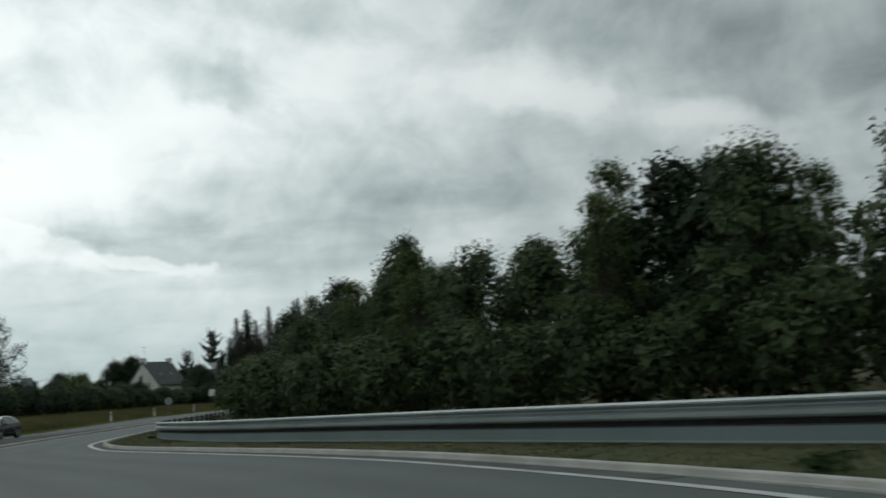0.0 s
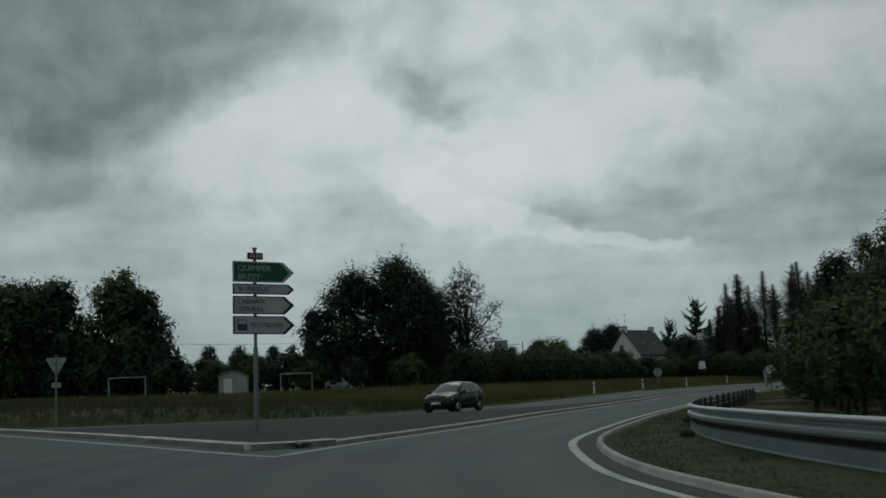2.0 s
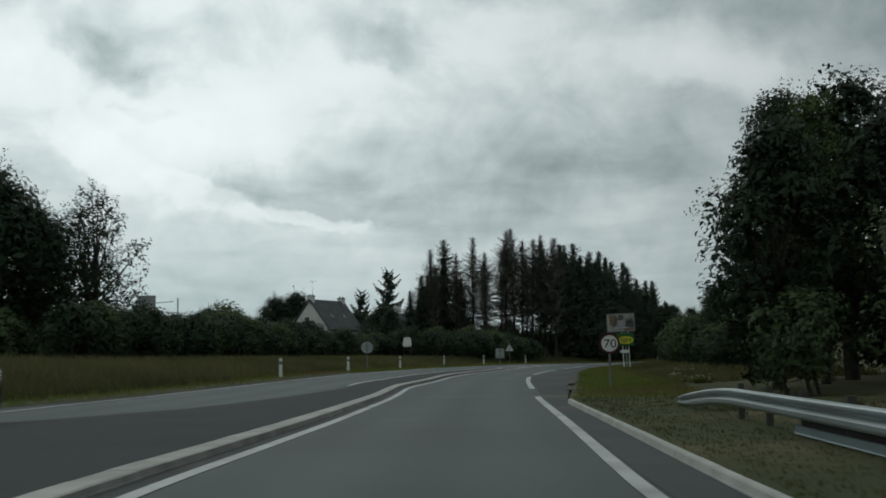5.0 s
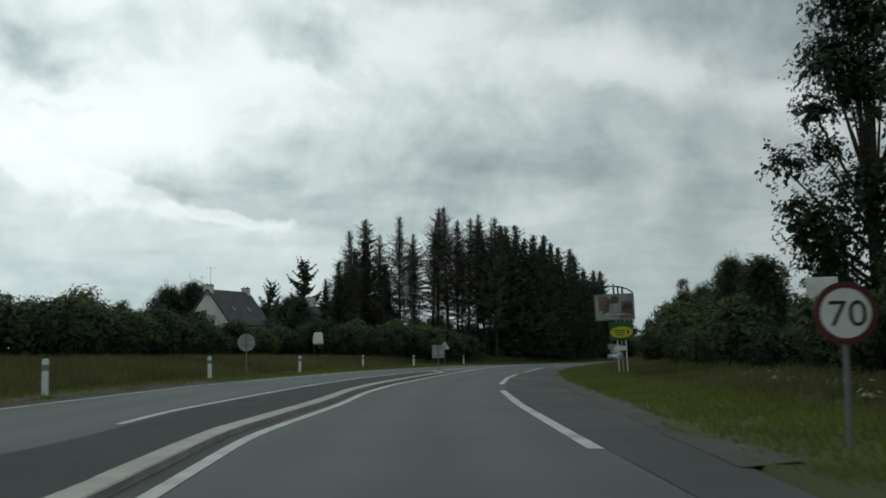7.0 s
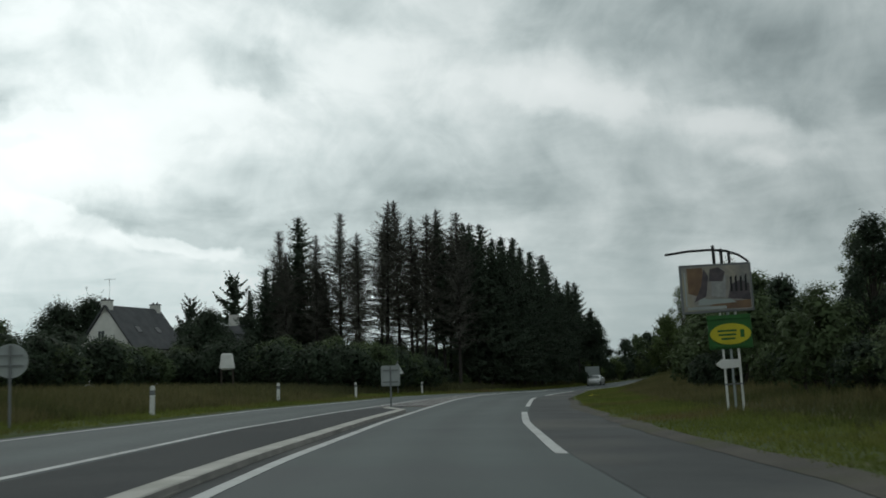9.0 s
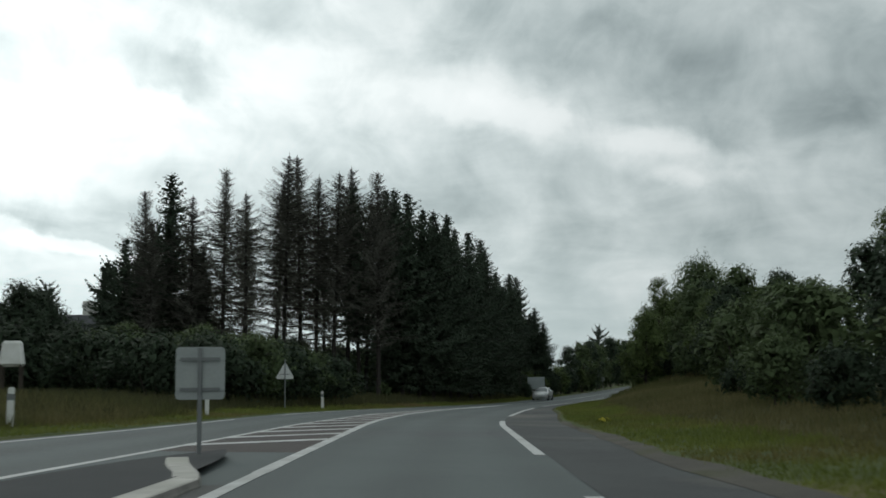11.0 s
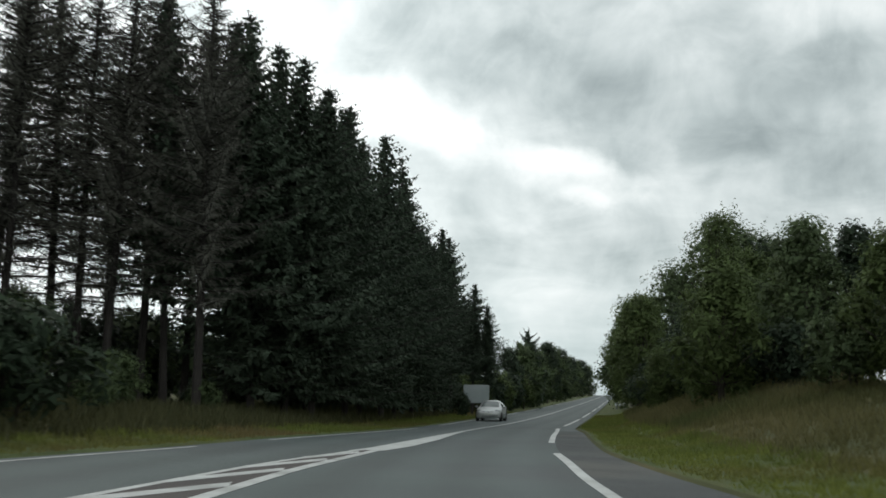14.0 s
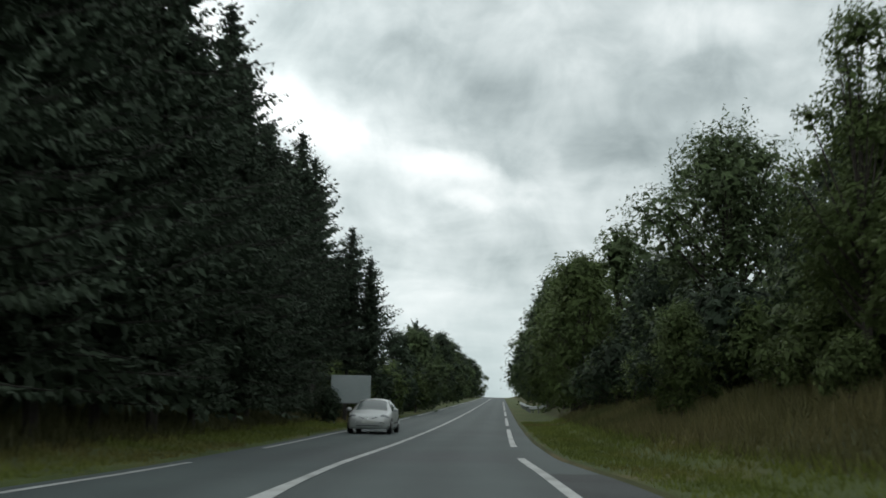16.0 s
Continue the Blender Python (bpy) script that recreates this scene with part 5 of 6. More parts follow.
for wx, wy, ws in ((4.1, 8.3, 1.2), (3.2, 10.6, 0.9), (-22.3, 46.0, 0.5), (-13.3, 57, 0.7), (-12.9, 51, 0.6), (-11.3, 43.2, 0.5)):
    weed(wx, wy, ws)


# ---- direction sign ----
def arrow_outline(width, top, bottom, tip):
    mid = (top + bottom) / 2
    return [(0, bottom), (width - tip, bottom), (width, mid), (width - tip, top), (0, top)]


def direction_board(owner, name, left, width, top, tall, face, rim, tip, label):
    board = part(name, plate([(left + x, z) for x, z in arrow_outline(width, top, top - tall, tip)], 0.05), rim, owner, label)
    inset = [(left + 0.03 + x, z) for x, z in arrow_outline(width - 0.06 - tip * 0.35, top - 0.028, top - tall + 0.028, tip * 0.8)]
    part("face", plate(inset, 0.004, -0.028), face, board)
    for k in (0.12, 0.3):
        part("bracket", box(0.06, 0.05, 0.04, (left + width * k * 2.2, 0.045, top - tall * 0.5), bevel=0.005), STEEL_DULL, board)
    return board


def build_direction_sign():
    sx, sy = -22.44, 45.76
    base = 0.12 + island_rise(sx, sy)
    sign = thing("direction_sign", "stack of arrow-shaped direction boards on a grey pole", "road sign", at=pose(sx, sy, base, 0, 0.6, 56.5))
    part("pole", tube([(0, 0.07, -0.2), (0, 0.07, 2.35 - base)], 0.06, 14), STEEL_DULL, sign)
    part("upper_pole", tube([(0, 0.07, 2.3 - base), (0, 0.07, 4.82 - base)], 0.042, 12), STEEL_DULL, sign)
    left, width = -0.62, 1.66
    z = 4.5 - base
    green = direction_board(sign, "arrow_board", left, width, z, 0.52, SIGN_GREEN, SIGN_WHITE, 0.3, "green board with white lettering and pale rim")
    lettering("QUIMPER", 0.2, (left + 0.11, -0.034, z - 0.235), SIGN_WHITE, green, width=0.9)
    lettering("BREST", 0.2, (left + 0.11, -0.034, z - 0.455), SIGN_WHITE, green, width=0.6)
    z -= 0.56
    one = direction_board(sign, "arrow_board", left, width, z, 0.26, SIGN_WHITE, SIGN_BLACK, 0.16, "narrow white arrow board with black rim")
    lettering("S", 0.17, (left + 0.12, -0.034, z - 0.19), SIGN_BLACK, one, width=0.09)
    lettering("t", 0.11, (left + 0.225, -0.034, z - 0.135), SIGN_BLACK, one, width=0.05)
    lettering("BRIEUC", 0.17, (left + 0.36, -0.034, z - 0.19), SIGN_BLACK, one, width=0.62)
    z -= 0.31
    two = direction_board(sign, "arrow_board", left, width, z, 0.45, SIGN_WHITE, SIGN_BLACK, 0.27, "white arrow board with two lines of black lettering")
    lettering("CARHAIX", 0.165, (left + 0.1, -0.034, z - 0.19), SIGN_BLACK, two, width=0.74)
    lettering("GOURIN", 0.165, (left + 0.1, -0.034, z - 0.385), SIGN_BLACK, two, width=0.66)
    z -= 0.5
    three = direction_board(sign, "arrow_board", left, width, z, 0.45, SIGN_WHITE, SIGN_BLACK, 0.27, "white arrow board with a blue picture square")
    part("pictogram", plate([(left + 0.1, z - 0.36), (left + 0.36, z - 0.36), (left + 0.36, z - 0.09), (left + 0.1, z - 0.09)], 0.004, -0.033), SIGN_BLUE, three)
    part("pictogram_band", plate([(left + 0.12, z - 0.2), (left + 0.34, z - 0.2), (left + 0.34, z - 0.11), (left + 0.12, z - 0.11)], 0.004, -0.036), SIGN_WHITE, three)
    lettering("ROSTRENEN", 0.165, (left + 0.46, -0.034, z - 0.28), SIGN_BLACK, three, width=0.86)
    top = 4.54 - base
    tag = part("route_plate", box(0.42, 0.04, 0.17, (-0.02, 0.0, top + 0.1), bevel=0.008), SIGN_RED, sign, "small dark red route plate")
    for k in range(4):
        part("bar", box(0.045, 0.004, 0.1, (-0.14 + 0.085 * k, -0.023, top + 0.1)), SIGN_WHITE, tag)
    part("cap", box(0.1, 0.1, 0.05, (0, 0.07, 4.84 - base), bevel=0.01), STEEL_DULL, sign)


build_direction_sign()


# ---- smaller road signs ----
def sign_post(owner, height, x=0.0, y=0.05):
    return part("pole", tube([(x, y, -0.2), (x, y, height)], 0.035, 10), STEEL_DULL, owner)


def place_on_ground(x, y):
    if x > EDGE_RIGHT(y) or x < EDGE_LEFT(y):
        return ground_z(x, y)
    return road_z(x, y) + 0.05


def build_speed_sign(x, y):
    ob = thing("speed_limit_sign", "round red-rimmed speed limit sign reading 70", "road sign", at=pose(x, y, place_on_ground(x, y), 0, 0, 0))
    sign_post(ob, 1.75)
    face = part("disc", plate(disc(0.34, 36, cz=1.46), 0.02), SIGN_RED, ob)
    part("face", plate(disc(0.27, 36, cz=1.46), 0.004, -0.013), WHITE, face)
    lettering("70", 0.4, (-0.2, -0.018, 1.32), SIGN_BLACK, face, width=0.4)
    part("bracket", box(0.12, 0.05, 0.05, (0, 0.03, 1.46)), STEEL_DULL, ob)


build_speed_sign(-16.66, 93.55)


def build_round_back(x, y):
    ob = thing("round_sign", "bare grey back of a round road sign on a post", "road sign", at=pose(x, y, place_on_ground(x, y), 0, 0, 12))
    sign_post(ob, 2.0, 0, -0.05)
    part("disc", plate(disc(0.42, 32, cz=1.62), 0.025), SIGN_BACK, ob)
    part("brace", box(0.6, 0.03, 0.04, (0, -0.03, 1.75)), STEEL_DULL, ob)
    part("brace", box(0.6, 0.03, 0.04, (0, -0.03, 1.5)), STEEL_DULL, ob)


build_round_back(-33.5, 136.4)


def build_square_back(x, y):
    ob = thing("square_sign", "pale back of a square sign on the end of the island", "road sign", at=pose(x, y, road_z(x, y) - 0.02, 0, 0, 4))
    sign_post(ob, 1.72, 0, -0.05)
    r = 0.06
    outline = []
    for cx, cz, a0 in ((0.38 - r, 1.74 - r, 0), (-0.38 + r, 1.74 - r, 90), (-0.38 + r, 0.92 + r, 180), (0.38 - r, 0.92 + r, 270)):
        outline += [(cx + r * math.cos(radians(a0 + a)), cz + r * math.sin(radians(a0 + a))) for a in (0, 30, 60, 90)]
    part("panel", plate(outline, 0.025), SIGN_BACK, ob)
    part("brace", box(0.62, 0.035, 0.05, (0, -0.03, 1.55)), STEEL_DULL, ob)
    part("brace", box(0.62, 0.035, 0.05, (0, -0.03, 1.08)), STEEL_DULL, ob)


build_square_back(-25.55, 155.2)


SIGN_PALE = material("pale_sign_back", (0.6, 0.63, 0.62), (0.5, 0.53, 0.52), 0.5, 1.2, 20, 0.03, spread=0.12)


def build_triangle_back(x, y, top, side, point_up, label, turn=0):
    ob = thing("triangular_sign", label, "road sign", at=pose(x, y, place_on_ground(x, y), 0, 0, turn))
    sign_post(ob, top + 0.12, 0, -0.05)
    high = side * 0.87
    corners = [(-side / 2, top - high), (side / 2, top - high), (0, top)] if point_up else [(0, top - high), (side / 2, top), (-side / 2, top)]
    outline = []
    for k in range(3):
        (ax, az), (bx, bz), (cx, cz) = corners[k - 1], corners[k], corners[(k + 1) % 3]
        for q, (ox, oz) in ((0.09, (ax, az)), (0.09, (cx, cz))):
            outline.append((bx + (ox - bx) * q, bz + (oz - bz) * q))
    part("panel", plate(outline, 0.02), SIGN_PALE if point_up else SIGN_BACK, ob)
    part("brace", box(side * 0.5, 0.035, 0.04, (0, -0.03, top - high * (0.72 if point_up else 0.3))), STEEL_DULL, ob)
    if not point_up:
        part("small_plate", box(0.36, 0.02, 0.2, (0, 0, top - high - 0.35), bevel=0.006), SIGN_BACK, ob)


build_triangle_back(-27.9, 196.7, 2.42, 1.0, True, "grey back of a triangular warning sign on a post", 10)
build_triangle_back(-39.3, 57.5, 2.95, 0.85, False, "grey back of an inverted triangular give way sign", 35)
# small plates far along the climb
for x, y, h in ((9.5, 333, 1.9),):
    ob = thing("small_sign", "small pale sign plate on a thin post beside the road", "road sign", at=pose(x, y, place_on_ground(x, y)))
    sign_post(ob, h)
    part("panel", box(0.55, 0.02, 0.6, (0, 0, h - 0.3), bevel=0.006), SIGN_BACK, ob)


# ---- advertising board on three poles ----
POSTER = material("poster_print", (0.30, 0.28, 0.25), (0.18, 0.19, 0.19), 0.6, 1.6, 12, 0.0, spread=0.3, dirt=(0.36, 0.33, 0.24))
POSTER_GREY = material("poster_grey_print", (0.24, 0.25, 0.25), (0.32, 0.33, 0.32), 0.6, 3, 12, 0.0, spread=0.2)


def build_billboard(x, y):
    ob = thing("advertising_board", "picture board over a yellow oval sign on three pale poles", "billboard", at=pose(x, y, ground_z(x, y), 0, -2.0, 6))
    for k, px in enumerate((-0.22, 0.0, 0.22)):
        part("pole", tube([(px, 0.08, -0.2), (px, 0.08, 2.9)], 0.035, 10), WHITE if k != 1 else STEEL, ob)
        part("mast", tube([(px - 0.02, 0.08, 2.8), (px - 0.04, 0.08, 4.62 - 0.1 * k)], 0.045, 8), SIGN_BLACK, ob)
    board = part("board", box(2.05, 0.06, 1.36, (-0.28, 0, 3.42), bevel=0.012), STEEL_DULL, ob, "grey-framed picture board")
    part("poster", plate([(-1.25, 2.8), (0.69, 2.8), (0.69, 4.04), (-1.25, 4.04)], 0.006, -0.034), POSTER, board)
    part("poster_shape", plate([(-0.45, 3.2), (-0.05, 3.15), (0.0, 3.7), (-0.1, 3.98), (-0.4, 3.9)], 0.003, -0.039), POSTER_GREY, board)
    part("poster_shape", plate([(-0.85, 2.96), (0.25, 3.0), (0.1, 3.1), (-0.55, 3.12), (-0.8, 3.2)], 0.003, -0.040), SIGN_WHITE, board)
    part("poster_bar", box(0.05, 0.004, 0.95, (-1.17, -0.039, 3.42)), SIGN_WHITE, board)
    part("poster_bar", box(1.1, 0.004, 0.08, (-0.6, -0.039, 2.88)), SIGN_WHITE, board)
    part("poster_shape", plate([(-1.1, 3.3), (-0.8, 3.2), (-0.62, 3.55), (-0.66, 4.0), (-1.1, 4.0)], 0.003, -0.0385), POSTER_BROWN, board)
    part("poster_shape", plate([(-0.95, 3.05), (-0.6, 3.2), (-0.5, 3.75), (-0.62, 3.98), (-0.72, 3.5)], 0.003, -0.041), POSTER_DARK, board)
    part("poster_shape", plate([(-0.5, 3.62), (-0.1, 3.6), (-0.02, 3.86), (-0.2, 4.0), (-0.44, 3.96)], 0.003, -0.043), POSTER_DARK, board)
    part("poster_shape", plate([(0.02, 3.12), (0.66, 3.05), (0.66, 3.5), (0.4, 3.62), (0.12, 3.5)], 0.003, -0.0415), POSTER_DARK, board)
    part("poster_shape", plate([(-0.75, 2.84), (0.66, 2.83), (0.66, 3.06), (-0.3, 3.02)], 0.003, -0.0385), POSTER_BROWN, board)
    for k in range(4):
        part("poster_shape", plate([(0.1 + 0.14 * k, 3.3), (0.16 + 0.14 * k, 3.3), (0.17 + 0.14 * k, 3.74 + 0.05 * (k % 2)), (0.11 + 0.14 * k, 3.7)], 0.003, -0.0445), SIGN_BLACK, board)
    arm = [(-1.65, 0.05, 4.42), (-1.0, 0.05, 4.49), (-0.3, 0.05, 4.5), (0.1, 0.05, 4.45), (0.45, 0.05, 4.32), (0.72, 0.05, 4.12)]
    part("arm", tube(arm, 0.034, 8), SIGN_BLACK, ob, "curved dark bar above the board")
    part("green_panel", box(1.24, 0.03, 0.84, (0.0, 0.02, 2.14), bevel=0.01), GREEN_BOARD, ob)
    part("green_strip", box(1.25, 0.03, 0.12, (-0.02, -0.01, 2.6), bevel=0.008), GREEN_BOARD, ob)
    oval = part("oval_sign", plate(disc(0.58, 40, 0.5, 0.0, 2.13), 0.04, -0.01), YELLOW, ob, "yellow oval sign with unreadable lines")
    for k, (bx, bz, bw) in enumerate(((-0.1, 2.22, 0.55), (-0.1, 2.11, 0.5), (-0.08, 2.0, 0.4), (0.33, 2.13, 0.12))):
        part("bar", box(bw, 0.004, 0.055 if k < 3 else 0.22, (bx, -0.033, bz)), GREEN_BOARD, oval)
    part("green_strip", box(1.1, 0.03, 0.07, (-0.05, -0.01, 1.8), bevel=0.008), GREEN_BOARD, ob)
    part("arrow_plate", plate([(-0.5, 1.3), (-0.32, 1.18), (0.22, 1.2), (0.22, 1.42), (-0.32, 1.44)], 0.03), WHITE, ob, "small white arrow plate")
    part("brace", box(0.55, 0.03, 0.04, (0, 0.05, 0.75)), STEEL_DULL, ob)


build_billboard(-15.0, 140.7)


def build_panel_on_post(x, y, z, label, wide, tall, mat=SIGN_BACK):
    g = ground_z(x, y)
    ob = thing("panel_on_post", label, "sign panel", at=pose(x, y, g, 0, 0, 15))
    part("pole", tube([(0, 0.06, -0.2), (0, 0.06, z - g)], 0.05, 8), STEEL_DULL, ob)
    part("panel", box(wide, 0.05, tall, (0, 0, z - g - tall / 2), bevel=0.01), mat, ob)
    part("arm", tube([(0.1, 0.06, z - g - 0.6), (1.9, 0.06, z - g - 0.45)], 0.03, 6), STEEL_DULL, ob)
    part("mast", tube([(2.2, 0.3, -0.2), (2.2, 0.3, z - g - 0.2)], 0.05, 6), STEEL_DULL, ob)


build_panel_on_post(-49.6, 135.3, 5.95, "grey panel on a tall post behind the hedge", 1.3, 1.0)


BOARD_PALE = material("pale_grey_board", (0.4, 0.45, 0.455), (0.32, 0.37, 0.375), 0.55, 0.6, 20, 0.02, spread=0.12)


def build_white_shelter(x, y, wide, tall, base, label, name, mat=WHITE):
    ob = thing(name, label, "board", at=pose(x, y, ground_z(x, y), 0, 0, -16))
    for px in (-wide * 0.4, wide * 0.4):
        part("post", box(0.08, 0.08, base + 0.5, (px, 0.05, base / 2), bevel=0.01), STEEL_DULL, ob)
    part("panel", box(wide, 0.06, tall, (0, 0, base + tall / 2), bevel=0.012), mat, ob)
    part("lower_edge", box(wide, 0.08, 0.06, (0, 0, base - 0.02), bevel=0.01), STEEL_DULL, ob)


build_white_shelter(-8.4, 127, 1.2, 0.98, 2.55, "white advertising panel with faint print on two posts", "advertising_sign")
build_white_shelter(-5.0, 275.6, 2.05, 1.42, 1.12, "plain pale grey board standing under the last conifers", "display_board", BOARD_PALE)


# an unidentified white box; the legs are added to hold it up
def build_raised_white_box(x, y):
    g = ground_z(x, y)
    ob = thing("water_tank", "white tapered box of unknown use on added dark legs", "tank", at=pose(x, y, g, 0, 0, 10))
    bm = box(1.05, 0.9, 1.15, (0, 0, 3.0 - g), bevel=0.12)
    for v in bm.verts:
        if v.co.z > 3.2 - g:
            v.co.x *= 0.78
            v.co.y *= 0.78
    part("tank", bm, WHITE, ob)
    for px in (-0.4, 0.4):
        for py in (-0.35, 0.35):
            part("leg", box(0.1, 0.1, 2.5 - g + 0.3, (px, py, (2.5 - g) / 2 - 0.1)), BARK, ob)


build_raised_white_box(-39.4, 189.6)


# ---- house ----
def build_house(x, y, base, turn):
    """A rendered stone house under a steep slate roof; the ridge runs along local y, the gable looks to -y."""
    house = thing("house", "white rendered house with a steep slate roof and two chimneys", "house", at=pose(x, y, base, 0, 0, turn))
    w, eave, ridge, long = 3.6, 3.0, 7.7, 10.0

    def wall(name, pts, thick):
        bm = bmesh.new()
        a = [bm.verts.new(p) for p in pts]
        b = [bm.verts.new(Vector(p) + Vector(thick)) for p in pts]
        bm.faces.new(a)
        bm.faces.new(b[::-1])
        for k in range(len(pts)):
            j = (k + 1) % len(pts)
            bm.faces.new((a[j], a[k], b[k], b[j]))
        bmesh.ops.recalc_face_normals(bm, faces=bm.faces[:])
        return part(name, bm, RENDERED, house)

    front = wall("gable_wall", [(-w, 0, -1.5), (w, 0, -1.5), (w, 0, eave), (0, 0, ridge - 0.15), (-w, 0, eave)], (0, 0.4, 0))
    wall("gable_wall", [(-w, long - 0.4, -1.5), (w, long - 0.4, -1.5), (w, long - 0.4, eave), (0, long - 0.4, ridge - 0.15), (-w, long - 0.4, eave)], (0, 0.4, 0))
    wall("side_wall", [(w, 0.4, -1.5), (w, long - 0.4, -1.5), (w, long - 0.4, eave), (w, 0.4, eave)], (-0.4, 0, 0))
    wall("side_wall", [(-w, 0.4, -1.5), (-w, long - 0.4, -1.5), (-w, long - 0.4, eave), (-w, 0.4, eave)], (0.4, 0, 0))
    for side in (-1, 1):
        bm = bmesh.new()
        top, low = Vector((0, 0, ridge)), Vector((side * (w + 0.35), 0, eave - 0.3))
        up = Vector((side * 0.12, 0, 0.14))
        ring = []
        for yy in (-0.2, long + 0.2):
            ring.append([bm.verts.new(p + Vector((0, yy, 0))) for p in (low, top, top + up, low + up)])
        for k in range(4):
            j = (k + 1) % 4
            bm.faces.new((ring[0][k], ring[0][j], ring[1][j], ring[1][k]))
        bm.faces.new(ring[0])
        bm.faces.new(ring[1][::-1])
        bmesh.ops.recalc_face_normals(bm, faces=bm.faces[:])
        roof = part("roof", bm, SLATE, house)
        if side > 0:
            slope = math.degrees(math.atan2(ridge - eave + 0.3, w + 0.35))
            spot = low.lerp(top, 0.45)
            for yy in (3.0, 6.8):
                win = box(0.9, 0.8, 0.07, (0, 0, 0), bevel=0.01)
                win.transform(Matrix.Translation(spot + up + Vector((0.02, yy, 0.03))) @ pose(0, 0, 0, 0, slope, 0))
                part("roof_window", win, GLASS, roof)
    for yy, tall in ((0.35, 0.55), (long - 0.5, 0.5)):
        stack = part("chimney", box(1.15 if yy < 1 else 1.1, 0.7, tall + 0.9, (0, yy, ridge + tall / 2 - 0.35), bevel=0.02), RENDERED, house)
        part("chimney_cap", box(1.26 if yy < 1 else 1.2, 0.8, 0.12, (0, yy, ridge + tall + 0.15), bevel=0.015), SLATE, stack)
        for k in (-0.28, 0.28):
            part("chimney_pot", tube([(k, yy, ridge + tall + 0.2), (k, yy, ridge + tall + 0.42)], 0.1, 9), SLATE, stack)
    for wx, wz in ((-0.5, 4.4), (1.2, 1.2), (-1.8, 1.2)):
        win = part("window", box(0.95, 0.08, 1.25, (wx, -0.01, wz), bevel=0.01), WHITE, front)
        part("pane", box(0.38, 0.03, 1.05, (wx - 0.22, -0.05, wz)), GLASS, win)
        part("pane", box(0.38, 0.03, 1.05, (wx + 0.22, -0.05, wz)), GLASS, win)
    aerial = part("aerial", tube([(0.3, 0.35, ridge + 0.6), (0.3, 0.35, ridge + 3.2)], 0.025, 6), STEEL_DULL, house)
    part("aerial_bar", tube([(-0.5, 0.35, ridge + 3.1), (1.2, 0.35, ridge + 3.05)], 0.02, 5), STEEL_DULL, aerial)
    return house


build_house(-63.5, 238.5, 3.1, -20)


def build_wing(x, y, base, turn):
    wing = thing("outbuilding", "low slate-roofed outbuilding beside the house", "outbuilding", at=pose(x, y, base, 0, 0, turn))
    part("wall", box(8, 5, 4.4, (0, 2.5, 0.7), bevel=0.03), RENDERED, wing)
    outline = [(-4.3, 2.8), (4.3, 2.8), (3.4, 5.6), (-3.4, 5.6)]
    bm = plate(outline, 5.6, 2.5)
    for v in bm.verts:
        if v.co.z > 4:
            v.co.y = 2.5 + (v.co.y - 2.5) * 0.1
    part("roof", bm, SLATE, wing)
    part("chimney", box(1.1, 0.7, 1.7, (1.5, 2.5, 6.0), bevel=0.02), RENDERED, wing)


build_wing(-52.5, 244, 3.0, -16)


# ---- football goals, shed, wires in the field ----
def build_goal(x, y, turn):
    ob = thing("football_goal", "white tubular goal frame standing in the field", "goal", "goals", at=pose(x, y, ground_z(x, y), 0, 0, turn))
    for px in (-1.55, 1.55):
        part("upright", tube([(px, 0, -0.2), (px, 0, 1.9)], 0.045, 8), SIGN_BACK, ob)
        part("stay", tube([(px, 0, 1.85), (px * 0.98, 1.1, 0.0)], 0.035, 6), SIGN_BACK, ob)
    part("crossbar", tube([(-1.6, 0, 1.9), (1.6, 0, 1.9)], 0.045, 8), SIGN_BACK, ob)
    return ob


build_goal(-72.3, 103, 32)
build_goal(-66.3, 121.5, 32)


def build_shed(x, y):
    ob = thing("shed", "small pale grey shed with a low pitched roof", "shed", at=pose(x, y, ground_z(x, y), 0, 0, 30))
    part("wall", plate([(-1.35, -0.3), (1.35, -0.3), (1.35, 1.75), (0, 2.2), (-1.35, 1.75)], 2.6), SIGN_BACK, ob)
    for side in (-1, 1):
        part("roof", box(1.62, 3.0, 0.06, (side * 0.72, 0, 2.05), pose(0, 0, 0, 0, side * 18.4, 0), 0.01), STEEL, ob)
    part("door", box(0.8, 0.05, 1.6, (-0.5, -1.32, 0.75), bevel=0.01), WHITE, ob)


build_shed(-71.0, 117.5)


def wire(a, b, sag, name="overhead_wire"):
    pts = []
    for k in range(13):
        s = k / 12
        p = Vector(a).lerp(Vector(b), s)
        p.z -= sag * 4 * s * (1 - s)
        pts.append(p)
    ob = new(name, None)
    part("cable", tube(pts, 0.02, 5), SIGN_BLACK, ob)
    for end in (a, b):
        part("pole", tube([(end[0], end[1], ground_z(end[0], end[1]) - 0.2), (end[0], end[1], end[2] + 0.3)], 0.12, 8), BARK, ob)
    return tagged(ob, "thin sagging overhead wire between wooden poles", "overhead wire")


wire((-104, 122, 8.6), (-62, 150, 7.2), 0.6)


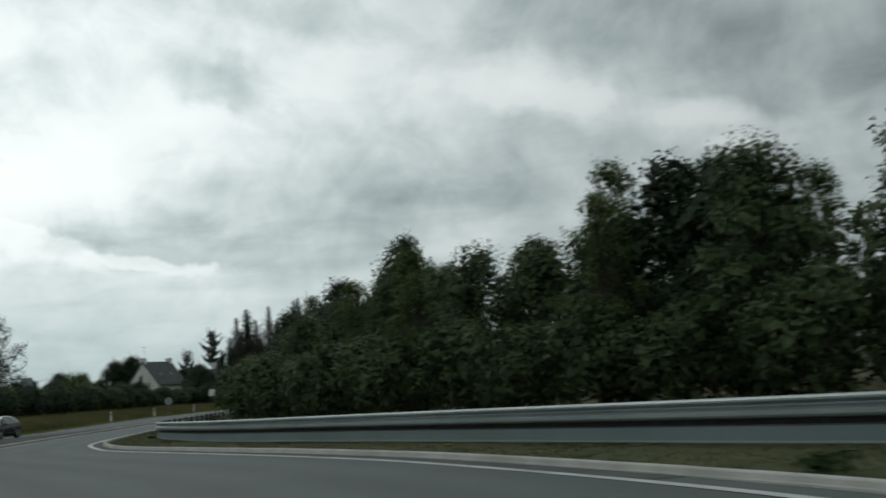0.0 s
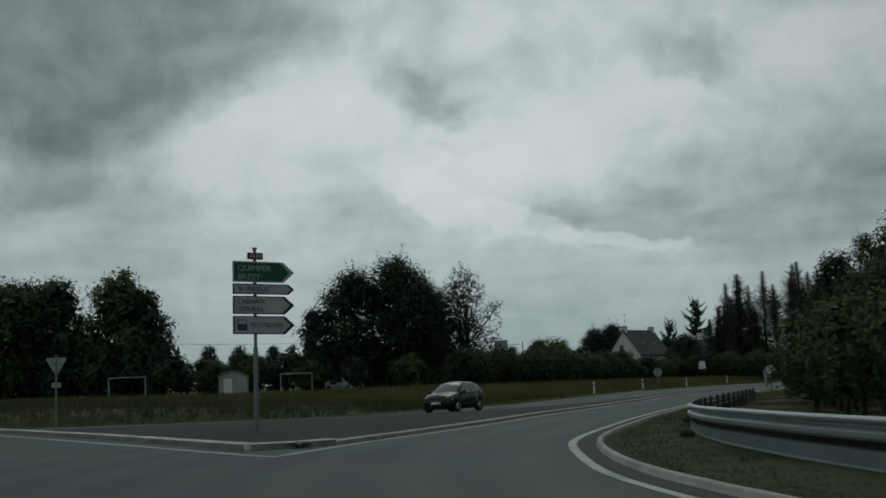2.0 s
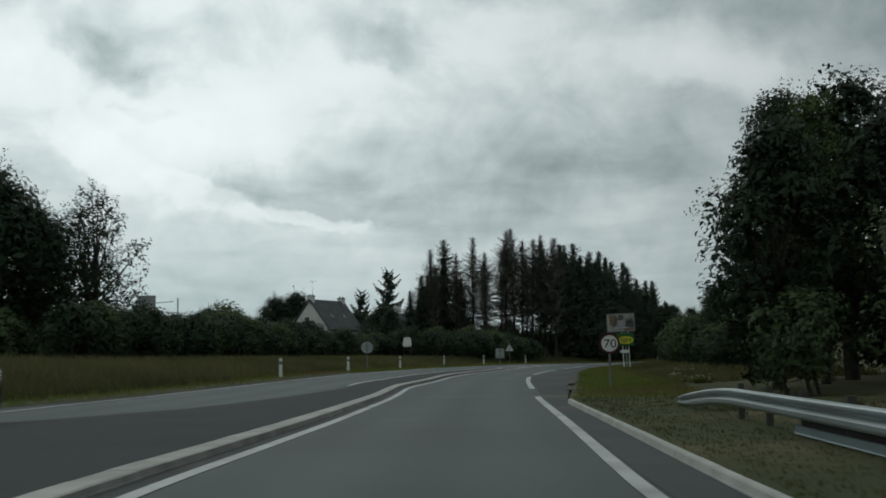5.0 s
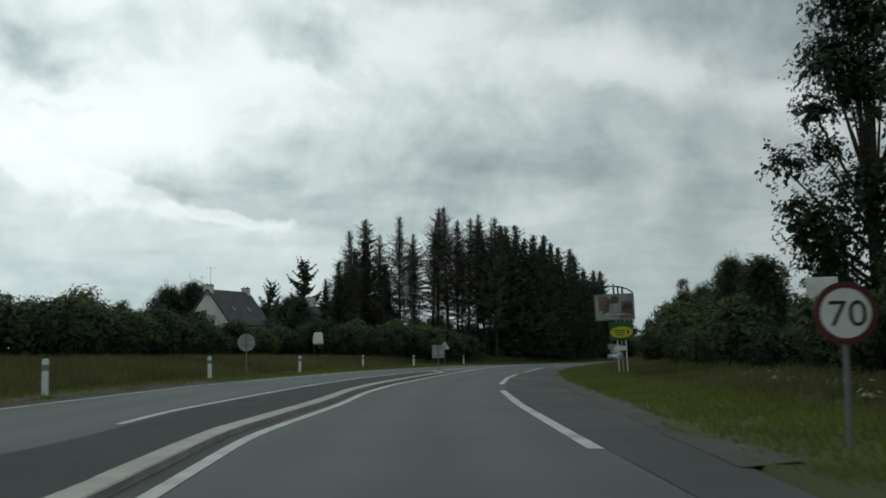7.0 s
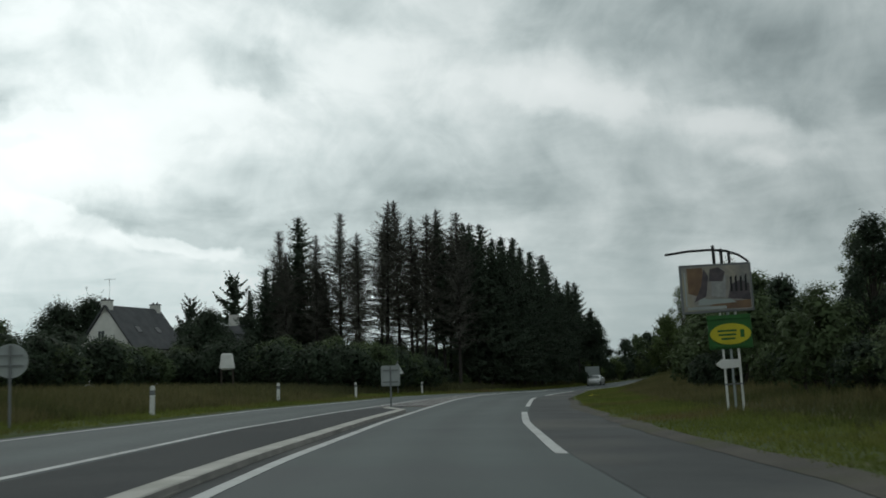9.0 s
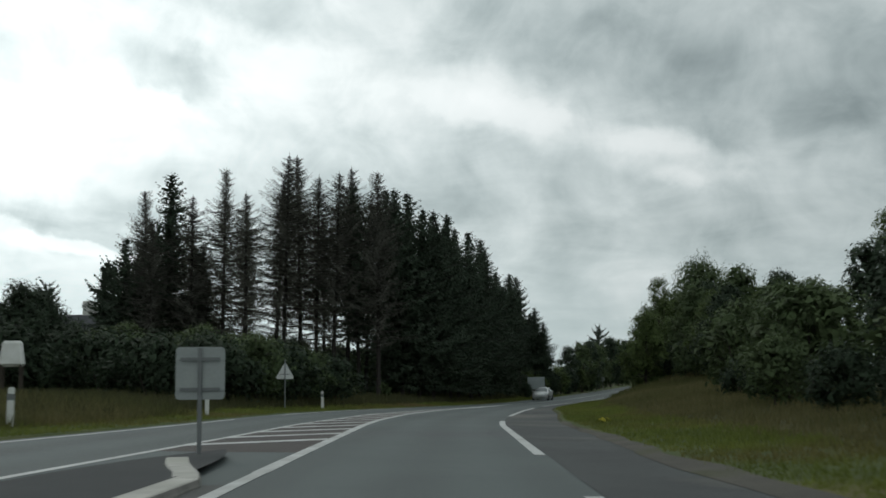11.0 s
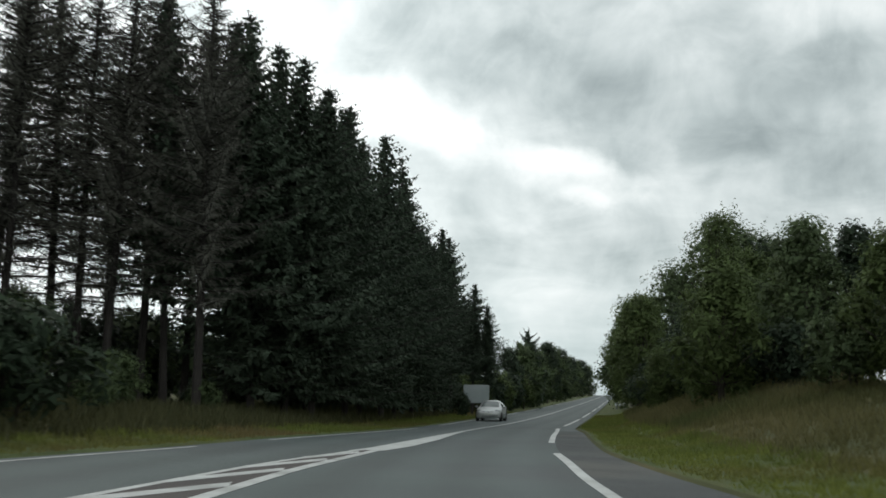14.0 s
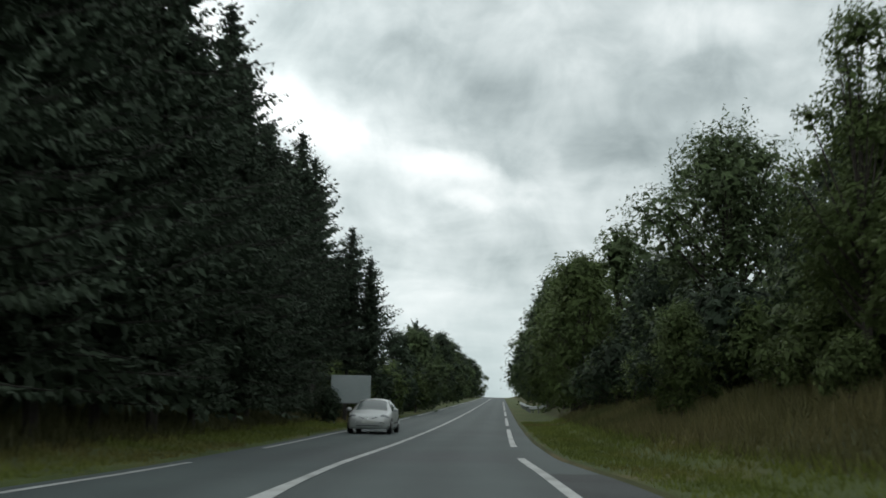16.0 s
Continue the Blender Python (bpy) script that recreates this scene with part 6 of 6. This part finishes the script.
# ---- cars ----
def build_car(name, label, paint, table, panes, at, twin_grille=False):
    """A car along local y, its nose at -y, lofted as one shell. table: (y, sill, half width, belt line, half width of the roof, top);
    panes: y of the windscreen's foot and head, the middle pillar, the side glass's end, the rear window's head and foot."""
    car = thing(name, label, "car", at=at)
    rows = np.array(table)

    def section(y):
        # a smooth curve through the stations
        n = min(max(int(np.searchsorted(rows[:, 0], y)) - 1, 0), len(rows) - 2)
        w = (y - rows[n, 0]) / (rows[n + 1, 0] - rows[n, 0])
        gap = rows[n + 1, 0] - rows[n, 0]
        slope = lambda k: (rows[min(k + 1, len(rows) - 1), 1:] - rows[max(k - 1, 0), 1:]) / (rows[min(k + 1, len(rows) - 1), 0] - rows[max(k - 1, 0), 0])  # noqa: E731
        a, b = slope(n) * gap, slope(n + 1) * gap
        sill, half, belt, narrow, top = (2 * w**3 - 3 * w**2 + 1) * rows[n, 1:] + (w**3 - 2 * w**2 + w) * a + (3 * w**2 - 2 * w**3) * rows[n + 1, 1:] + (w**3 - w**2) * b
        rise = top - belt
        right = [(half * 0.93, sill), (half, sill + 0.14), (half * 1.005, sill + 0.55 * (belt - sill)), (half * 0.975, belt), (narrow + 0.45 * (half * 0.975 - narrow), belt + 0.55 * rise), (narrow, top - min(0.07, 0.35 * rise)), (narrow * 0.62, top - 0.008), (0.0, top + 0.012)]
        return [(-x, z) for x, z in right] + right[-2::-1]

    def shell(y, q, out=0.0):
        """A point of the body: q from the left sill (0) over the middle of the roof (7) to the right sill (14)."""
        def on(yy, qq):
            ring = section(yy)
            k = min(int(qq), 13)
            (ax, az), (bx, bz) = ring[k], ring[k + 1]
            return Vector((ax + (bx - ax) * (qq - k), yy, az + (bz - az) * (qq - k)))
        here = on(y, q)
        if out:
            lean = (on(y + 0.04, q) - on(y - 0.04, q)).cross(on(y, min(q + 0.2, 14)) - on(y, max(q - 0.2, 0)))
            here -= lean.normalized() * out
        return here

    ys = np.unique(np.concatenate([np.linspace(rows[0, 0], rows[-1, 0], 45), rows[:, 0]]))
    verts = [shell(y, q) for y in ys for q in range(15)]
    faces = []
    for r in range(len(ys) - 1):
        faces += [(r * 15 + q, r * 15 + q + 1, (r + 1) * 15 + q + 1, (r + 1) * 15 + q) for q in range(14)]
        faces.append((r * 15 + 14, r * 15, (r + 1) * 15, (r + 1) * 15 + 14))
    faces += [tuple(range(15))[::-1], tuple(range((len(ys) - 1) * 15, len(ys) * 15))]
    smooth(part("body", mesh_of("body", verts, faces, paint), paint, car))

    def patch(title, y_low, y_high, q0, q1, mat, out=0.006, ny=8, nq=8):
        """A piece of the shell a little proud of it; y_low and y_high: its ends along the car at q0 and at q1."""
        vs, fs = [], []
        for j in range(nq + 1):
            v = j / nq
            ya, yb = y_low[0] + (y_high[0] - y_low[0]) * v, y_low[1] + (y_high[1] - y_low[1]) * v
            vs += [shell(ya + (yb - ya) * k / ny, q0 + (q1 - q0) * v, out) for k in range(ny + 1)]
        for j in range(nq):
            fs += [(j * (ny + 1) + k, j * (ny + 1) + k + 1, (j + 1) * (ny + 1) + k + 1, (j + 1) * (ny + 1) + k) for k in range(ny)]
        return smooth(part(title, mesh_of(title, vs, fs, mat), mat, car))

    foot, head, pillar, end, rear_head, rear_foot = panes
    patch("windscreen", (foot + 0.03, head), (foot + 0.03, head), 5.12, 8.88, CAR_GLASS)
    patch("rear_window", (rear_head, rear_foot), (rear_head, rear_foot), 5.15, 8.85, CAR_GLASS)
    for mirror in (False, True):
        side = lambda q: 14 - q if mirror else q  # noqa: E731
        patch("side_window", (foot + 0.28, pillar - 0.03), (head + 0.02, pillar - 0.03), side(3.12), side(4.86), CAR_GLASS)
        patch("side_window", (pillar + 0.04, end), (pillar + 0.04, end - 0.16), side(3.12), side(4.86), CAR_GLASS)
        patch("door_seam", (pillar - 0.005, pillar + 0.008), (pillar - 0.005, pillar + 0.008), side(0.9), side(3.0), SIGN_BLACK, 0.003, 1, 8)
        patch("door_seam", (foot + 0.3, foot + 0.312), (foot + 0.25, foot + 0.262), side(0.9), side(3.0), SIGN_BLACK, 0.003, 1, 8)
        patch("side_moulding", (foot + 0.32, end - 0.15), (foot + 0.32, end - 0.15), side(1.3), side(1.5), SIGN_BLACK, 0.012, 10, 2)
    nose, tail, hw = rows[0, 0], rows[-1, 0], rows[:, 2].max()
    long = tail - nose
    part("air_intake", box(hw * 1.1, 0.06, 0.13, (0, nose + 0.03, 0.37), bevel=0.025), SIGN_BLACK, car)
    part("number_plate", box(0.5, 0.02, 0.11, (0, nose - 0.012, 0.48), bevel=0.004), WHITE, car)
    part("badge", box(0.09, 0.03, 0.13, (0, nose + 0.02, 0.62), pose(0, 0, 0, -20, 0, 0), 0.02), CHROME, car)
    for side in (-1, 1):
        if twin_grille:
            part("grille", box(0.3, 0.05, 0.075, (side * 0.26, nose + 0.055, 0.63), pose(0, 0, 0, -20, side * -14, side * 8), 0.03), SIGN_BLACK, car)
        lamp = bmesh.new()
        bmesh.ops.create_uvsphere(lamp, u_segments=14, v_segments=8, radius=1.0, matrix=Matrix.Translation((side * hw * 0.73, nose + 0.2, 0.69)) @ pose(0, 0, 0, 30, side * 10, side * 32) @ Matrix.Diagonal((0.19, 0.09, 0.085, 1)))
        smooth(part("headlamp", lamp, LAMP_GLASS, car))
        fog = bmesh.new()
        bmesh.ops.create_uvsphere(fog, u_segments=10, v_segments=6, radius=0.055, matrix=Matrix.Translation((side * hw * 0.7, nose + 0.09, 0.42)))
        smooth(part("fog_lamp", fog, LAMP_GLASS, car))
        shell_mirror = bmesh.new()
        bmesh.ops.create_uvsphere(shell_mirror, u_segments=10, v_segments=7, radius=1.0, matrix=Matrix.Translation((side * (hw + 0.08), foot + 0.34, rows[5, 3] + 0.08)) @ Matrix.Diagonal((0.11, 0.07, 0.08, 1)))
        smooth(part("wing_mirror", shell_mirror, paint, car))
        part("door_handle", box(0.03, 0.15, 0.03, (side * (hw - 0.005), pillar - 0.2, 0.8), bevel=0.01), paint, car)
        part("rear_lamp", box(0.1, 0.12, 0.32, (side * hw * 0.84, tail - 0.1, 0.86), bevel=0.03), SIGN_RED, car)
        for yy in (nose + long * 0.19, tail - long * 0.165):
            arch = [(yy + 0.35 * math.cos(a), 0.3 + 0.35 * math.sin(a)) for a in np.linspace(-0.35, math.pi + 0.35, 16)]
            hollow = plate(arch, 0.02)
            hollow.transform(Matrix.Translation((side * (hw + 0.0), 0, 0)) @ pose(0, 0, 0, 0, 0, 90))
            part("wheel_arch", hollow, SIGN_BLACK, car)
            tyre = bmesh.new()
            bmesh.ops.create_cone(tyre, cap_ends=True, segments=24, radius1=0.3, radius2=0.3, depth=0.2, matrix=Matrix.Translation((side * (hw - 0.075), yy, 0.3)) @ pose(0, 0, 0, 0, 90, 0))
            bmesh.ops.bevel(tyre, geom=[e for e in tyre.edges if len(e.link_faces) == 2 and any(len(f.verts) > 4 for f in e.link_faces)], offset=0.03, segments=2, affect="EDGES")
            wheel = part("wheel", tyre, TYRE, car)
            rim = bmesh.new()
            bmesh.ops.create_cone(rim, cap_ends=True, segments=20, radius1=0.2, radius2=0.18, depth=0.03, matrix=Matrix.Translation((side * (hw + 0.025), yy, 0.3)) @ pose(0, 0, 0, 0, side * 90, 0))
            part("rim", rim, CHROME, wheel)
            for k in range(5):
                part("spoke_gap", spoke(side * (hw + 0.042), yy, k), TYRE, wheel)
    return car


def spoke(x, y, k):
    bm = box(0.012, 0.05, 0.085, (0, 0, 0.115))
    bm.transform(Matrix.Translation((x, y, 0.3)) @ pose(0, 0, 0, 72 * k, 0, 0))
    return bm


def hatch_at(x, y, turn):
    return pose(x, y, road_z(x, y), 0, 0, turn)


SMALL = [(-1.8, 0.34, 0.52, 0.58, 0.4, 0.63), (-1.74, 0.25, 0.66, 0.66, 0.52, 0.73), (-1.55, 0.2, 0.76, 0.74, 0.6, 0.84), (-1.2, 0.19, 0.8, 0.82, 0.64, 0.94), (-0.95, 0.19, 0.815, 0.86, 0.63, 0.99), (-0.55, 0.19, 0.825, 0.89, 0.59, 1.23), (-0.15, 0.19, 0.825, 0.91, 0.57, 1.4), (0.3, 0.19, 0.825, 0.92, 0.565, 1.465), (0.9, 0.19, 0.825, 0.94, 0.56, 1.45), (1.35, 0.19, 0.815, 0.97, 0.55, 1.41), (1.58, 0.21, 0.8, 1.0, 0.53, 1.32), (1.72, 0.24, 0.77, 0.99, 0.55, 1.1), (1.8, 0.34, 0.7, 0.85, 0.55, 0.9)]
SMALL_PANES = (-0.95, -0.17, 0.42, 1.42, 1.52, 1.7)
build_car("small_hatchback", "glossy black small three-door hatchback driving on the far lane", CAR_DARK, SMALL, SMALL_PANES, hatch_at(-28.7, 72.8, -4))
LARGE = [(-2.22, 0.34, 0.5, 0.52, 0.38, 0.56), (-2.16, 0.24, 0.68, 0.62, 0.54, 0.69), (-1.95, 0.2, 0.8, 0.7, 0.62, 0.79), (-1.5, 0.19, 0.86, 0.78, 0.68, 0.88), (-1.05, 0.19, 0.875, 0.84, 0.68, 0.95), (-0.6, 0.19, 0.88, 0.88, 0.62, 1.19), (-0.2, 0.19, 0.88, 0.9, 0.58, 1.36), (0.35, 0.19, 0.88, 0.92, 0.57, 1.42), (1.0, 0.19, 0.88, 0.94, 0.56, 1.4), (1.5, 0.19, 0.87, 0.96, 0.56, 1.27), (1.95, 0.2, 0.85, 0.97, 0.6, 1.05), (2.15, 0.24, 0.78, 0.92, 0.58, 0.97), (2.22, 0.34, 0.66, 0.8, 0.5, 0.84)]
LARGE_PANES = (-1.05, -0.22, 0.3, 1.42, 1.42, 1.92)
build_car("family_car", "silver five-door family car driving on the far lane", CAR_SILVER, LARGE, LARGE_PANES, hatch_at(-5.75, 264.2, -16.2), True)
build_car("parked_car", "pale car parked behind the tall grass in the field", CAR_SILVER, LARGE, LARGE_PANES, pose(-62.5, 124.5, ground_z(-62.5, 124.5), 0, 0, 70))


# ---- small things along the climb ----
def build_low_rail(points, label):
    """A short crash barrier: a folded steel beam on posts."""
    ob = thing("guard_rail", label, "guard rail")
    for (ax, ay), (bx, by) in zip(points, points[1:]):
        za, zb = ground_z(ax, ay), ground_z(bx, by)
        verts, n = [], 7
        for x, y, z in ((ax, ay, za), (bx, by, zb)):
            for out, up in ((0.0, 0.42), (-0.06, 0.46), (-0.06, 0.52), (0.0, 0.57), (-0.06, 0.62), (-0.06, 0.68), (0.0, 0.72)):
                verts.append((x + out, y, z + up))
        part("beam", mesh_of("beam", verts, [(k, k + 1, k + 1 + n, k + n) for k in range(n - 1)], STEEL), STEEL, ob)
        part("post", box(0.1, 0.06, 0.85, (ax + 0.06, ay, za + 0.3), bevel=0.01), STEEL_DULL, ob)
    return ob


build_low_rail([(RIGHT(y) + 2.6 + 1.2 * max(0, (332 - y) / 14) ** 2, y) for y in range(318, 392, 4)], "pale galvanised guard rail on the verge of the climb")


def build_square_sign(x, y):
    ob = thing("road_sign", "grey back of a small square sign on a post", "road sign", at=pose(x, y, ground_z(x, y), 0, 0, -16))
    part("post", tube([(0, 0.04, -0.2), (0, 0.04, 2.3)], 0.035, 8), STEEL_DULL, ob)
    part("plate", box(0.8, 0.03, 0.8, (0, 0, 1.95), bevel=0.012), SIGN_BACK, ob)
    return ob


build_square_sign(17.8, 355.5)


def flower_patch(x, y, size, label, petal, count=80):
    """A low clump of weeds with small flower heads."""
    rng = np.random.default_rng(int(abs(x * 13 + y * 7)))
    ob = thing("flower_clump", label, "flowers", "flower clumps", at=pose(x, y, ground_z(x, y)))
    centres = [(rng.normal() * 0.35 * size, rng.normal() * 0.35 * size, (0.04 + 0.06 * rng.random()) * min(1.0, 2 * size)) for _ in range(8)]
    quad, faces = leaves(rng, centres, [0.16 * size] * 8, 420, 0.08 * min(1.0, 3 * size), 0.7, 0.3)
    part("foliage", crown_mesh("foliage", quad, faces, BLADES), BLADES, ob)
    quad, faces = leaves(rng, [(a, b, c + 0.1 * min(1.0, 2 * size)) for a, b, c in centres], [0.18 * size] * 8, count, 0.07 * min(1.0, 4 * size), 0.6, 0.0)
    tagged(part("flower_heads", crown_mesh("flower_heads", quad, faces, petal), petal, ob), kind="stuff")
    return ob


PETAL_YELLOW = material("yellow_petals", (0.75, 0.66, 0.06), (0.6, 0.52, 0.05), 0.6, 3, 20, 0, spread=0.15, leaf=0.3, per="island")
PETAL_WHITE = material("white_petals", (0.7, 0.7, 0.66), (0.6, 0.6, 0.56), 0.6, 3, 20, 0, spread=0.15, leaf=0.3, per="island")
for fx, fy, size in ((-15.4, 176.1, 0.36), (-15.55, 175.3, 0.28), (-15.2, 177.0, 0.24)):
    flower_patch(fx, fy, size, "low clump of small yellow flowers in the grass", PETAL_YELLOW, 22)
flower_patch(-0.2, 20.8, 0.1, "low clump of small yellow flowers by the kerb", PETAL_YELLOW, 26)
for fx, fy in ((-12.6, 108), (-13.2, 113), (-12.2, 120), (-13.6, 96), (-14, 102)):
    flower_patch(fx, fy, 0.9, "few small white flowers in the grass", PETAL_WHITE, 26)
